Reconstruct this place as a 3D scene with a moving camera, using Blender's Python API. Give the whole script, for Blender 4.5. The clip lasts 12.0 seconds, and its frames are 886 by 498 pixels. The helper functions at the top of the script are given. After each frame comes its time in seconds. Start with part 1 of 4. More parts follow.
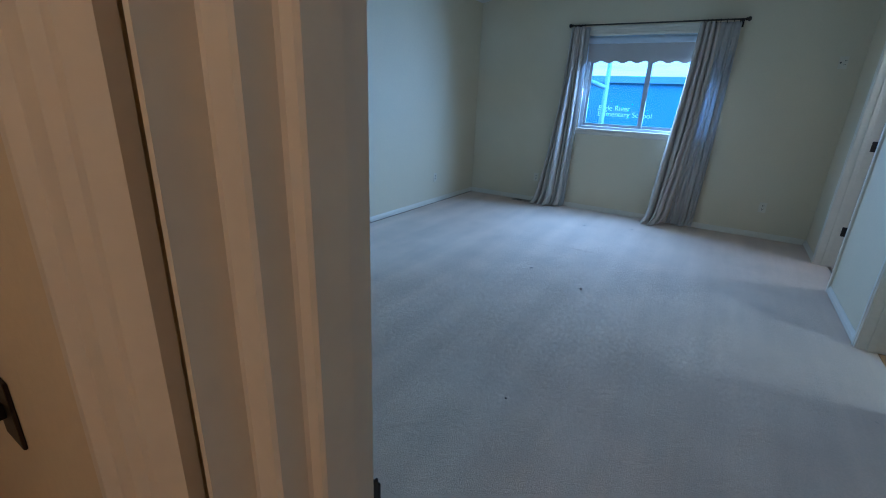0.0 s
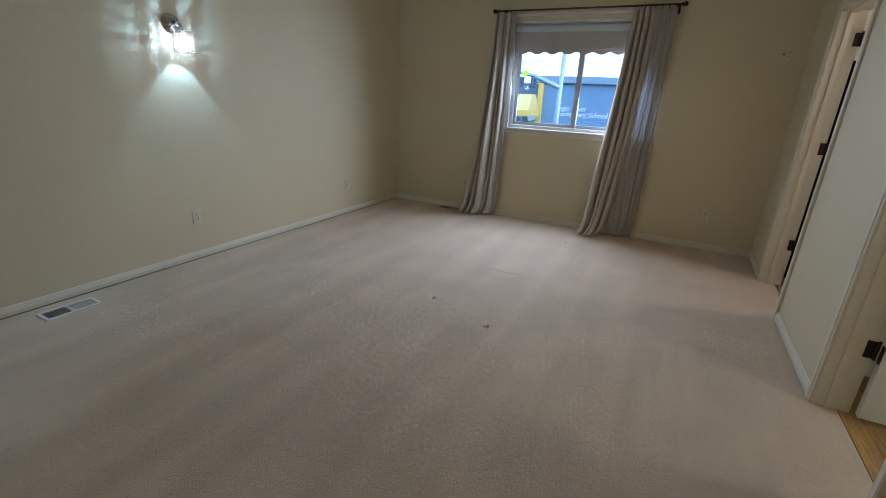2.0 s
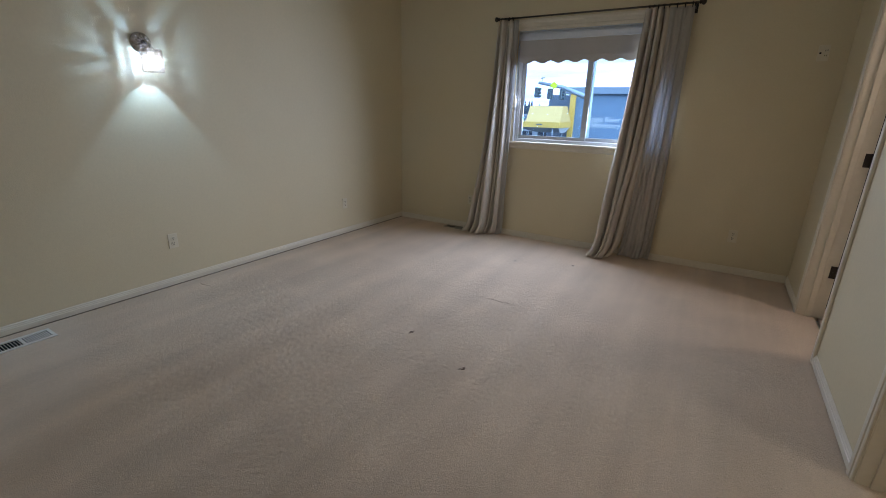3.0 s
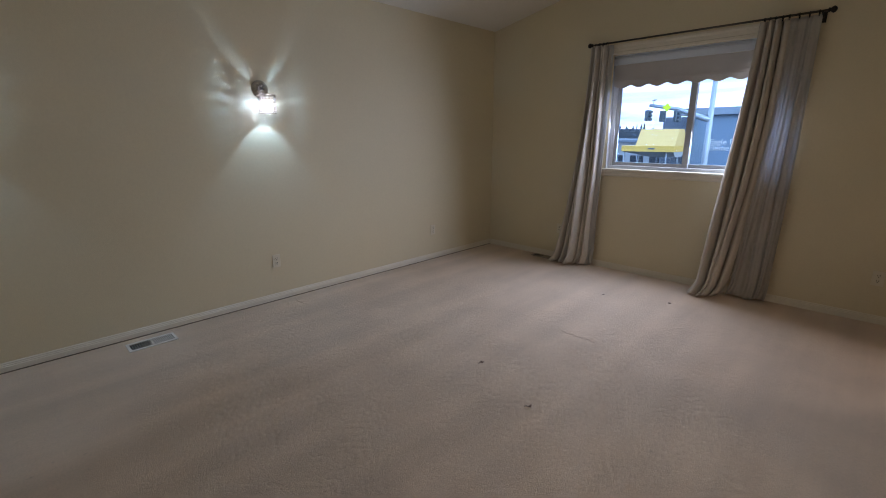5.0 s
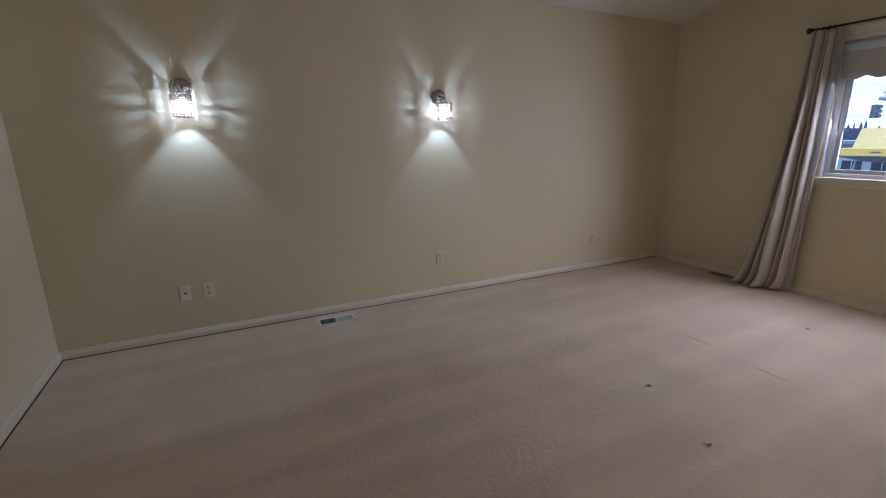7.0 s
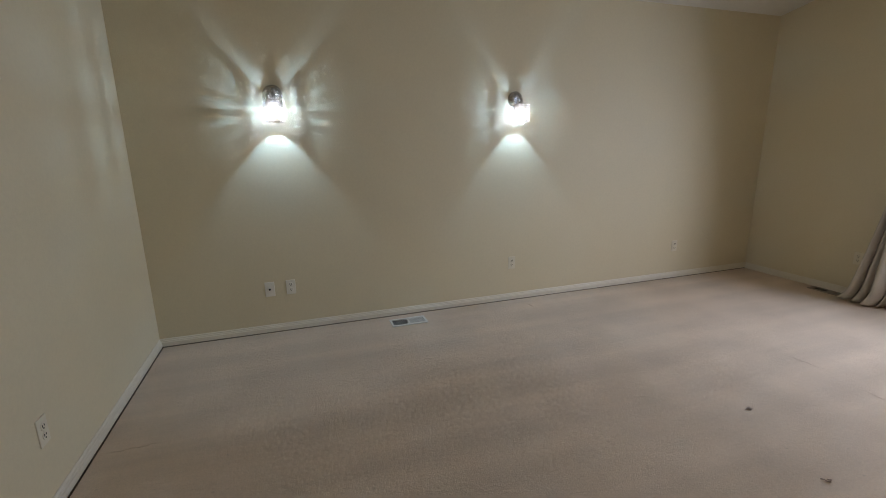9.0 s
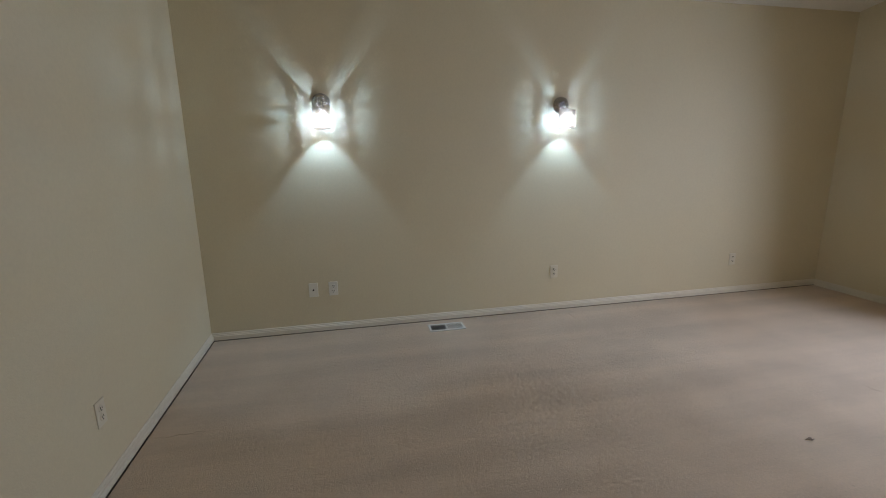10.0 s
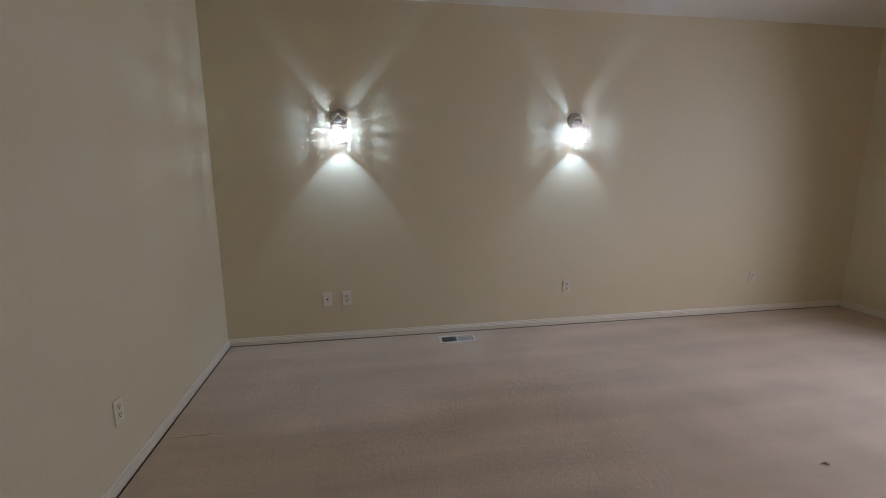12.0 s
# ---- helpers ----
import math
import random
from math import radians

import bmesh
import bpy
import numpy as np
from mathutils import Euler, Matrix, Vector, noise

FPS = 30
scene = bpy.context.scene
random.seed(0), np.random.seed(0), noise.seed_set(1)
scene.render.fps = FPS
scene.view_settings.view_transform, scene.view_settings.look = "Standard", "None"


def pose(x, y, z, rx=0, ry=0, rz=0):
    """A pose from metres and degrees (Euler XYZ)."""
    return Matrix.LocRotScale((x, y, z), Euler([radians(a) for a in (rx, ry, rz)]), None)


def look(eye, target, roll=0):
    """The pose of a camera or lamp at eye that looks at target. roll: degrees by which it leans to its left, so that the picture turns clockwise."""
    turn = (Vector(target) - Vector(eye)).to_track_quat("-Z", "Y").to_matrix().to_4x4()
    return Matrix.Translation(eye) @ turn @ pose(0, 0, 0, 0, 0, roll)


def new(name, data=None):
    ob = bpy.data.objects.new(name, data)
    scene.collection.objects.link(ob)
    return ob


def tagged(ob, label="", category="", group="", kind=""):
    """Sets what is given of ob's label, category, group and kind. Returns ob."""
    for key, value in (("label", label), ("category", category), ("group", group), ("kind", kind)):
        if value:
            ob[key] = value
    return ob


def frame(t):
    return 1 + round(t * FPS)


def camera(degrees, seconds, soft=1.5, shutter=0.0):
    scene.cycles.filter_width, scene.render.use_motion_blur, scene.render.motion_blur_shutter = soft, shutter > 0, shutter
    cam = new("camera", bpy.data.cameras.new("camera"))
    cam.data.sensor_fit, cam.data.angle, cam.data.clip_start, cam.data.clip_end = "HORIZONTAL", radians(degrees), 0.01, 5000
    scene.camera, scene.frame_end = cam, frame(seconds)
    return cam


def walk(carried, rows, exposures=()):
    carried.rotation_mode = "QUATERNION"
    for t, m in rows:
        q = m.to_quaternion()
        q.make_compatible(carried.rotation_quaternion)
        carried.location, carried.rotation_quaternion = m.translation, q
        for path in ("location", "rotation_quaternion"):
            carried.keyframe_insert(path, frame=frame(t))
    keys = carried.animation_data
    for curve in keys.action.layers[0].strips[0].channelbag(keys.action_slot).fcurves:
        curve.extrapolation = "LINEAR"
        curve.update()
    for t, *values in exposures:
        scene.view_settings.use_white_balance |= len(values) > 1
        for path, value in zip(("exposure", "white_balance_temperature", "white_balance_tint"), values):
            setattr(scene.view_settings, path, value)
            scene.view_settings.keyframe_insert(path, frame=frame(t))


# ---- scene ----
cam = camera(90.2, 12.0, soft=0.9)
PATH = [
    (0, (0.153, 0.054, 1.392), (-0.831, 1.666, 0.733), 2.5),
    (0.1, (0.155, 0.102, 1.386), (-0.767, 1.748, 0.723), 2.8),
    (0.2, (0.164, 0.151, 1.381), (-0.711, 1.823, 0.72), 2.8),
    (0.5, (0.19, 0.3, 1.363), (-0.618, 2.007, 0.705), 3.1),
    (1, (0.175, 0.541, 1.37), (-0.636, 2.25, 0.722), 2.4),
    (1.5, (0.165, 0.778, 1.372), (-0.652, 2.481, 0.715), 2.5),
    (2, (0.275, 0.987, 1.361), (-0.577, 2.674, 0.708), 2.9),
    (2.5, (0.379, 1.216, 1.369), (-0.527, 2.883, 0.736), 2.4),
    (2.7, (0.398, 1.322, 1.366), (-0.541, 2.976, 0.747), 2.0),
    (4.3, (0.565, 1.602, 1.403), (-0.659, 3.092, 0.872), 0.2),
    (4.5, (0.559, 1.571, 1.406), (-0.695, 3.04, 0.886), 0.1),
    (5, (0.559, 1.554, 1.389), (-0.808, 2.928, 0.894), -0.2),
    (5.5, (0.549, 1.53, 1.401), (-0.944, 2.765, 0.907), -0.7),
    (6, (0.532, 1.505, 1.387), (-1.072, 2.601, 0.911), -1.0),
    (6.5, (0.512, 1.472, 1.392), (-1.179, 2.429, 0.92), -0.9),
    (7, (0.488, 1.438, 1.4), (-1.256, 2.293, 0.922), -0.6),
    (7.2, (0.455, 1.406, 1.399), (-1.297, 2.241, 0.915), -0.3),
    (8.8, (0.431, 1.353, 1.387), (-1.402, 2.008, 0.928), -0.8),
    (9, (0.406, 1.324, 1.388), (-1.439, 1.946, 0.933), -0.9),
    (9.5, (0.364, 1.275, 1.399), (-1.512, 1.803, 0.949), -1.0),
    (10, (0.418, 1.383, 1.38), (-1.491, 1.801, 0.958), -0.8),
    (10.5, (0.461, 1.453, 1.391), (-1.463, 1.814, 0.985), -0.5),
    (11, (0.457, 1.445, 1.392), (-1.474, 1.784, 0.997), -0.4),
    (11.5, (0.453, 1.43, 1.402), (-1.484, 1.751, 1.019), -0.5),
    (12, (0.474, 1.438, 1.38), (-1.465, 1.769, 1.018), -0.3),
]
EXPOSURES = [(0.0, 0.85, 4750, 11), (0.5, 0.97, 5900, 20), (1.0, 0.90, 7000, 20), (1.5, 0.70, 7600, 21), (2.5, 0.65, 7950, 26), (4.5, 0.40, 8350, 32), (5.5, 0.40, 8350, 35), (6.5, 0.02, 8450, 38), (7.0, 0.38, 8500, 40), (9.5, 0.80, 8700, 29), (12.0, 0.63, 8700, 38)]
walk(cam, [(t, look(eye, target, roll)) for t, eye, target, roll in PATH], EXPOSURES)
WINDOW_W, BATH_W, CLOSET_W, HALL_W, SCONCE_W = 38, 14, 11, 6.2, 8.6

# ---------------------------------------------------------------- light
world = bpy.data.worlds.new("sky")
scene.world = world
world.use_nodes = True
wn = world.node_tree.nodes
wl = world.node_tree.links
sky = wn.new("ShaderNodeTexSky")
sky.sky_type, sky.sun_disc = 'NISHITA', False
sky.sun_elevation, sky.sun_rotation = radians(14), radians(60)
sky.air_density, sky.dust_density = 1.2, 1.5
tex = wn.new("ShaderNodeTexCoord")
mapping = wn.new("ShaderNodeMapping")
mapping.inputs["Scale"].default_value = (2.2, 2.2, 26)
cloud = wn.new("ShaderNodeTexNoise")
cloud.inputs["Scale"].default_value = 1.6
cloud.inputs["Detail"].default_value = 6
ramp = wn.new("ShaderNodeValToRGB")
ramp.color_ramp.elements[0].color = (0.35, 0.35, 0.35, 1)
ramp.color_ramp.elements[0].position, ramp.color_ramp.elements[1].position = 0.36, 0.62
cmix = wn.new("ShaderNodeMix")
cmix.data_type = 'RGBA'
cmix.inputs["B"].default_value = (12, 17.5, 25, 1)
wl.new(tex.outputs["Generated"], mapping.inputs["Vector"])
wl.new(mapping.outputs["Vector"], cloud.inputs["Vector"])
wl.new(cloud.outputs["Fac"], ramp.inputs["Fac"])
wl.new(ramp.outputs["Color"], cmix.inputs["Factor"])
wl.new(sky.outputs["Color"], cmix.inputs["A"])
wl.new(cmix.outputs["Result"], wn["Background"].inputs["Color"])
wn["Background"].inputs["Strength"].default_value = 0.14

sun_data = bpy.data.lights.new("sun", 'SUN')
sun_data.energy, sun_data.angle, sun_data.color = 2.4, radians(12), (0.72, 0.88, 1.0)
sun = new("sun", sun_data)
sun.matrix_world = look((60, -30, 18), (0, 0, 0))


def lamp(name, kind, place, energy, color, size=0.1, size_y=0.1, target=None):
    data = bpy.data.lights.new(name, kind)
    data.energy, data.color = energy, color
    if kind == 'AREA':
        data.shape, data.size, data.size_y = 'RECTANGLE', size, size_y
    else:
        data.shadow_soft_size = size
    ob = new(name, data)
    ob.matrix_world = look(place, target) if target else pose(*place)
    return ob


# daylight of the window, lamps of the two side rooms, the hall and the sconces
lamp("window_daylight", 'AREA', (-0.845, 6.115, 1.50), WINDOW_W, (0.43, 0.67, 1.0), 1.38, 0.68, (-0.845, 2.0, 0.1)).data.spread = radians(155)
lamp("bath_lamp", 'POINT', (2.47, 2.97, 2.28), BATH_W, (0.74, 0.95, 0.98), 0.14)
lamp("closet_lamp", 'POINT', (2.12, 4.92, 2.36), CLOSET_W, (0.92, 0.97, 1.0), 0.12)
lamp("hall_lamp", 'POINT', (0.3, -1.0, 2.15), HALL_W, (1.0, 0.62, 0.31), 0.12)
SCONCES = ((-3.055, 1.25), (-3.055, 3.145))
for sx, sy in SCONCES:
    lamp("sconce_lamp", 'POINT', (sx + 0.115, sy, 1.637), SCONCE_W, (0.24, 0.58, 1.0), 0.007)


# ---------------------------------------------------------------- materials
def mat(name, base, rough=0.6, metal=0.0, var=0.08, fine=120.0, coarse=3.0, bump=0.0, bump_scale=None, spec=0.5, stain=0.0, random_var=0.0):
    m = bpy.data.materials.new(name)
    m.use_nodes = True
    n, l = m.node_tree.nodes, m.node_tree.links
    b = n["Principled BSDF"]
    b.inputs["Roughness"].default_value = rough
    b.inputs["Metallic"].default_value = metal
    b.inputs["Specular IOR Level"].default_value = spec
    tc = n.new("ShaderNodeTexCoord")
    a = n.new("ShaderNodeTexNoise")
    a.inputs["Scale"].default_value, a.inputs["Detail"].default_value = fine, 3
    c = n.new("ShaderNodeTexNoise")
    c.inputs["Scale"].default_value, c.inputs["Detail"].default_value = coarse, 5
    for t in (a, c):
        l.new(tc.outputs["Object"], t.inputs["Vector"])
    add = n.new("ShaderNodeMath")
    add.operation = 'ADD'
    l.new(a.outputs["Fac"], add.inputs[0])
    l.new(c.outputs["Fac"], add.inputs[1])
    rng = n.new("ShaderNodeMapRange")
    rng.inputs["From Min"].default_value, rng.inputs["From Max"].default_value = 0.6, 1.4
    rng.inputs["To Min"].default_value, rng.inputs["To Max"].default_value = 1 - var, 1 + var
    l.new(add.outputs[0], rng.inputs["Value"])
    val = rng.outputs["Result"]
    if random_var:
        info = n.new("ShaderNodeObjectInfo")
        r2 = n.new("ShaderNodeMapRange")
        r2.inputs["To Min"].default_value, r2.inputs["To Max"].default_value = 1 - random_var, 1 + random_var
        l.new(info.outputs["Random"], r2.inputs["Value"])
        mul = n.new("ShaderNodeMath")
        mul.operation = 'MULTIPLY'
        l.new(val, mul.inputs[0])
        l.new(r2.outputs["Result"], mul.inputs[1])
        val = mul.outputs[0]
    vm = n.new("ShaderNodeVectorMath")
    vm.operation = 'SCALE'
    vm.inputs[0].default_value = base[:3]
    l.new(val, vm.inputs["Scale"])
    l.new(vm.outputs["Vector"], b.inputs["Base Color"])
    if bump:
        bn = n.new("ShaderNodeTexNoise")
        bn.inputs["Scale"].default_value, bn.inputs["Detail"].default_value = bump_scale or fine, 4
        l.new(tc.outputs["Object"], bn.inputs["Vector"])
        bp = n.new("ShaderNodeBump")
        bp.inputs["Strength"].default_value, bp.inputs["Distance"].default_value = bump, 0.004
        l.new(bn.outputs["Fac"], bp.inputs["Height"])
        l.new(bp.outputs["Normal"], b.inputs["Normal"])
    return m


def carpet_material():
    m = mat("carpet", (0.675, 0.520, 0.395), 0.95, var=0.15, fine=300, coarse=2.2, spec=0.1)
    n, l = m.node_tree.nodes, m.node_tree.links
    b = n["Principled BSDF"]
    b.inputs["Sheen Weight"].default_value = 0.10
    b.inputs["Sheen Roughness"].default_value = 0.5
    tc = n.new("ShaderNodeTexCoord")
    # brushed nap: long soft streaks along the room
    mp = n.new("ShaderNodeMapping")
    mp.inputs["Rotation"].default_value = (0, 0, radians(4))
    mp.inputs["Scale"].default_value = (2.3, 0.75, 1)
    l.new(tc.outputs["Object"], mp.inputs["Vector"])
    nap = n.new("ShaderNodeTexNoise")
    nap.inputs["Scale"].default_value, nap.inputs["Detail"].default_value, nap.inputs["Distortion"].default_value = 1.4, 4, 0.6
    l.new(mp.outputs["Vector"], nap.inputs["Vector"])

    def ranged(value, lo, hi, a, c, smooth=False):
        q = n.new("ShaderNodeMapRange")
        if smooth:
            q.interpolation_type = 'SMOOTHSTEP'
        for key, x in (("From Min", lo), ("From Max", hi), ("To Min", a), ("To Max", c)):
            q.inputs[key].default_value = x
        l.new(value, q.inputs["Value"])
        return q.outputs["Result"]

    def maths(kind, a, c):
        q = n.new("ShaderNodeMath")
        q.operation = kind
        for k, v in enumerate((a, c)):
            if isinstance(v, (int, float)):
                q.inputs[k].default_value = v
            else:
                l.new(v, q.inputs[k])
        return q.outputs[0]

    # strokes of the vacuum cleaner, side by side along the room's length
    vm = n.new("ShaderNodeMapping")
    vm.inputs["Rotation"].default_value = (0, 0, radians(-3))
    vm.inputs["Scale"].default_value = (1.0, 0.14, 1)
    l.new(tc.outputs["Object"], vm.inputs["Vector"])
    stroke = n.new("ShaderNodeTexWave")
    for key, v in (("Scale", 0.95), ("Distortion", 2.2), ("Detail", 3.0), ("Detail Scale", 2.2)):
        stroke.inputs[key].default_value = v
    l.new(vm.outputs["Vector"], stroke.inputs["Vector"])
    xyz = n.new("ShaderNodeSeparateXYZ")
    l.new(tc.outputs["Object"], xyz.inputs[0])
    wob = maths('MULTIPLY', maths('SUBTRACT', nap.outputs["Fac"], 0.5), 1.0)
    px, py = maths('ADD', xyz.outputs["X"], wob), maths('ADD', xyz.outputs["Y"], maths('MULTIPLY', wob, 0.5))
    strokes = maths('MULTIPLY', maths('SUBTRACT', stroke.outputs["Fac"], 0.5), ranged(px, -1.2, 0.6, 0.062, 0.025, True))
    # finer brush marks along the strokes
    fm = n.new("ShaderNodeMapping")
    fm.inputs["Rotation"].default_value = (0, 0, radians(-5))
    fm.inputs["Scale"].default_value = (9.0, 0.55, 1)
    l.new(tc.outputs["Object"], fm.inputs["Vector"])
    brush = n.new("ShaderNodeTexNoise")
    brush.inputs["Scale"].default_value, brush.inputs["Detail"].default_value, brush.inputs["Roughness"].default_value = 1.0, 5, 0.62
    l.new(fm.outputs["Vector"], brush.inputs["Vector"])
    strokes = maths('ADD', strokes, ranged(brush.outputs["Fac"], 0.3, 0.7, -0.05, 0.05))
    # soft-edged patch of paler pile across the far middle of the floor
    pale_patch = maths('MULTIPLY', ranged(py, 3.10, 3.34, 0.0, 1.0, True), ranged(py, 4.5, 5.3, 1.0, 0.2, True))
    pale_patch = maths('MULTIPLY', pale_patch, maths('MULTIPLY', ranged(px, -2.45, -2.0, 0.0, 1.0, True), ranged(px, -0.4, 0.3, 1.0, 0.0, True)))
    pile_tone = maths('ADD', maths('ADD', strokes, maths('MULTIPLY', pale_patch, 0.05)), ranged(nap.outputs["Fac"], 0.36, 0.64, 0.965, 1.015))
    # scattered small flecks in the pile
    vo = n.new("ShaderNodeTexNoise")
    vo.inputs["Scale"].default_value, vo.inputs["Detail"].default_value = 38, 2
    l.new(tc.outputs["Object"], vo.inputs["Vector"])
    r2 = n.new("ShaderNodeMapRange")
    r2.inputs["From Min"].default_value, r2.inputs["From Max"].default_value = 0.68, 0.78
    r2.inputs["To Min"].default_value, r2.inputs["To Max"].default_value = 1.0, 0.82
    l.new(vo.outputs["Fac"], r2.inputs["Value"])
    tuft = n.new("ShaderNodeTexNoise")
    tuft.inputs["Scale"].default_value, tuft.inputs["Detail"].default_value = 95, 3
    l.new(tc.outputs["Object"], tuft.inputs["Vector"])
    r3 = n.new("ShaderNodeMapRange")
    r3.inputs["From Min"].default_value, r3.inputs["From Max"].default_value = 0.3, 0.7
    r3.inputs["To Min"].default_value, r3.inputs["To Max"].default_value = 0.945, 1.05
    l.new(tuft.outputs["Fac"], r3.inputs["Value"])
    m3 = n.new("ShaderNodeMath")
    m3.operation = 'MULTIPLY'
    l.new(pile_tone, m3.inputs[0])
    l.new(r3.outputs["Result"], m3.inputs[1])
    r = m3
    mu = n.new("ShaderNodeMath")
    mu.operation = 'MULTIPLY'
    l.new(r.outputs[0], mu.inputs[0])
    l.new(r2.outputs["Result"], mu.inputs[1])
    sc = n.new("ShaderNodeVectorMath")
    sc.operation = 'SCALE'
    old = b.inputs["Base Color"].links[0].from_socket
    l.new(old, sc.inputs[0])
    l.new(mu.outputs[0], sc.inputs["Scale"])
    l.new(sc.outputs["Vector"], b.inputs["Base Color"])
    pile = n.new("ShaderNodeTexNoise")
    pile.inputs["Scale"].default_value, pile.inputs["Detail"].default_value = 260, 3
    l.new(tc.outputs["Object"], pile.inputs["Vector"])
    lump = n.new("ShaderNodeTexNoise")
    lump.inputs["Scale"].default_value, lump.inputs["Detail"].default_value = 30, 3
    l.new(tc.outputs["Object"], lump.inputs["Vector"])
    b1 = n.new("ShaderNodeBump")
    b1.inputs["Strength"].default_value, b1.inputs["Distance"].default_value = 0.8, 0.006
    l.new(pile.outputs["Fac"], b1.inputs["Height"])
    b2 = n.new("ShaderNodeBump")
    b2.inputs["Strength"].default_value, b2.inputs["Distance"].default_value = 0.35, 0.012
    l.new(lump.outputs["Fac"], b2.inputs["Height"])
    l.new(b1.outputs["Normal"], b2.inputs["Normal"])
    l.new(b2.outputs["Normal"], b.inputs["Normal"])
    return m


def cloth_material(name, base, through_light):
    m = mat(name, base, 0.9, var=0.08, fine=350, coarse=6, bump=0.25, bump_scale=500, spec=0.15)
    n, l = m.node_tree.nodes, m.node_tree.links
    tr = n.new("ShaderNodeBsdfTranslucent")
    tr.inputs["Color"].default_value = (*base, 1)
    mx = n.new("ShaderNodeMixShader")
    mx.inputs["Fac"].default_value = through_light
    l.new(n["Principled BSDF"].outputs[0], mx.inputs[1])
    l.new(tr.outputs[0], mx.inputs[2])
    l.new(mx.outputs[0], n["Material Output"].inputs["Surface"])
    return m


def glass_material(name, tint=(1, 1, 1)):
    m = bpy.data.materials.new(name)
    m.use_nodes = True
    n, l = m.node_tree.nodes, m.node_tree.links
    n.remove(n["Principled BSDF"])
    t = n.new("ShaderNodeBsdfTransparent")
    t.inputs["Color"].default_value = (*tint, 1)
    g = n.new("ShaderNodeBsdfGlossy")
    g.inputs["Roughness"].default_value = 0.02
    f = n.new("ShaderNodeFresnel")
    f.inputs["IOR"].default_value = 1.45
    mx = n.new("ShaderNodeMixShader")
    l.new(f.outputs[0], mx.inputs[0])
    l.new(t.outputs[0], mx.inputs[1])
    l.new(g.outputs[0], mx.inputs[2])
    l.new(mx.outputs[0], n["Material Output"].inputs["Surface"])
    return m


def glow_material(name, color, strength):
    m = bpy.data.materials.new(name)
    m.use_nodes = True
    b = m.node_tree.nodes["Principled BSDF"]
    b.inputs["Base Color"].default_value = (*color, 1)
    b.inputs["Emission Color"].default_value = (*color, 1)
    b.inputs["Emission Strength"].default_value = strength
    return m


def oak_material():
    m = mat("oak", (0.46, 0.25, 0.09), 0.35, var=0.10, fine=90, coarse=5, random_var=0.18)
    n, l = m.node_tree.nodes, m.node_tree.links
    b = n["Principled BSDF"]
    tc = n.new("ShaderNodeTexCoord")
    mp = n.new("ShaderNodeMapping")
    mp.inputs["Scale"].default_value = (70, 4, 4)
    l.new(tc.outputs["Object"], mp.inputs["Vector"])
    g = n.new("ShaderNodeTexNoise")
    g.inputs["Scale"].default_value, g.inputs["Detail"].default_value, g.inputs["Distortion"].default_value = 1.0, 4, 1.2
    l.new(mp.outputs["Vector"], g.inputs["Vector"])
    r = n.new("ShaderNodeMapRange")
    r.inputs["From Min"].default_value, r.inputs["From Max"].default_value = 0.35, 0.65
    r.inputs["To Min"].default_value, r.inputs["To Max"].default_value = 0.6, 1.15
    l.new(g.outputs["Fac"], r.inputs["Value"])
    sc = n.new("ShaderNodeVectorMath")
    sc.operation = 'SCALE'
    old = b.inputs["Base Color"].links[0].from_socket
    l.new(old, sc.inputs[0])
    l.new(r.outputs["Result"], sc.inputs["Scale"])
    l.new(sc.outputs["Vector"], b.inputs["Base Color"])
    return m


WALL = mat("wall_paint", (0.69, 0.588, 0.405), 0.62, var=0.035, fine=60, coarse=1.3, bump=0.22, bump_scale=150, spec=0.4)
CEIL = mat("ceiling_paint", (0.74, 0.70, 0.62), 0.85, var=0.05, fine=70, coarse=1.6, bump=0.5, bump_scale=90)
SIDE = mat("side_room_paint", (0.80, 0.79, 0.75), 0.7, var=0.04, fine=60, coarse=1.5, bump=0.2, bump_scale=150)
TRIM = mat("trim_paint", (0.73, 0.66, 0.54), 0.38, var=0.05, fine=40, coarse=4, bump=0.08, bump_scale=40)
DOORP = mat("door_paint", (0.74, 0.75, 0.71), 0.4, var=0.04, fine=30, coarse=3, bump=0.08, bump_scale=60)
CARPET = carpet_material()
BRONZE = mat("dark_bronze", (0.045, 0.035, 0.030), 0.42, 0.8, var=0.2, fine=80, coarse=20)
RODM = mat("aged_rod_metal", (0.10, 0.085, 0.07), 0.4, 0.85, var=0.2, fine=80, coarse=14)
CHROME = mat("antique_chrome", (0.42, 0.40, 0.38), 0.22, 1.0, var=0.25, fine=60, coarse=30, bump=0.4, bump_scale=70)
CLOTH = cloth_material("curtain_cloth", (0.58, 0.515, 0.44), 0.02)
SHEER = cloth_material("curtain_single_layer", (0.55, 0.50, 0.43), 0.33)
# cool transmission colour stands in for the blue of the daylight behind
for node in SHEER.node_tree.nodes:
    if node.type == 'BSDF_TRANSLUCENT':
        for link in list(node.inputs["Color"].links):
            SHEER.node_tree.links.remove(link)
        node.inputs["Color"].default_value = (0.50, 0.56, 0.62, 1)
SHADE = cloth_material("shade_cloth", (0.56, 0.53, 0.51), 0.12)
# sashes greyer and darker than the frame's vinyl
SASHM = mat("grey_sash_vinyl", (0.40, 0.43, 0.46), 0.5, var=0.06, fine=40, coarse=3)
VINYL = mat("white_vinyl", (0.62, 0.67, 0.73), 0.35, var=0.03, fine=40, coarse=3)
PLASTIC = mat("white_plastic", (0.76, 0.72, 0.63), 0.35, var=0.03, fine=30, coarse=10)
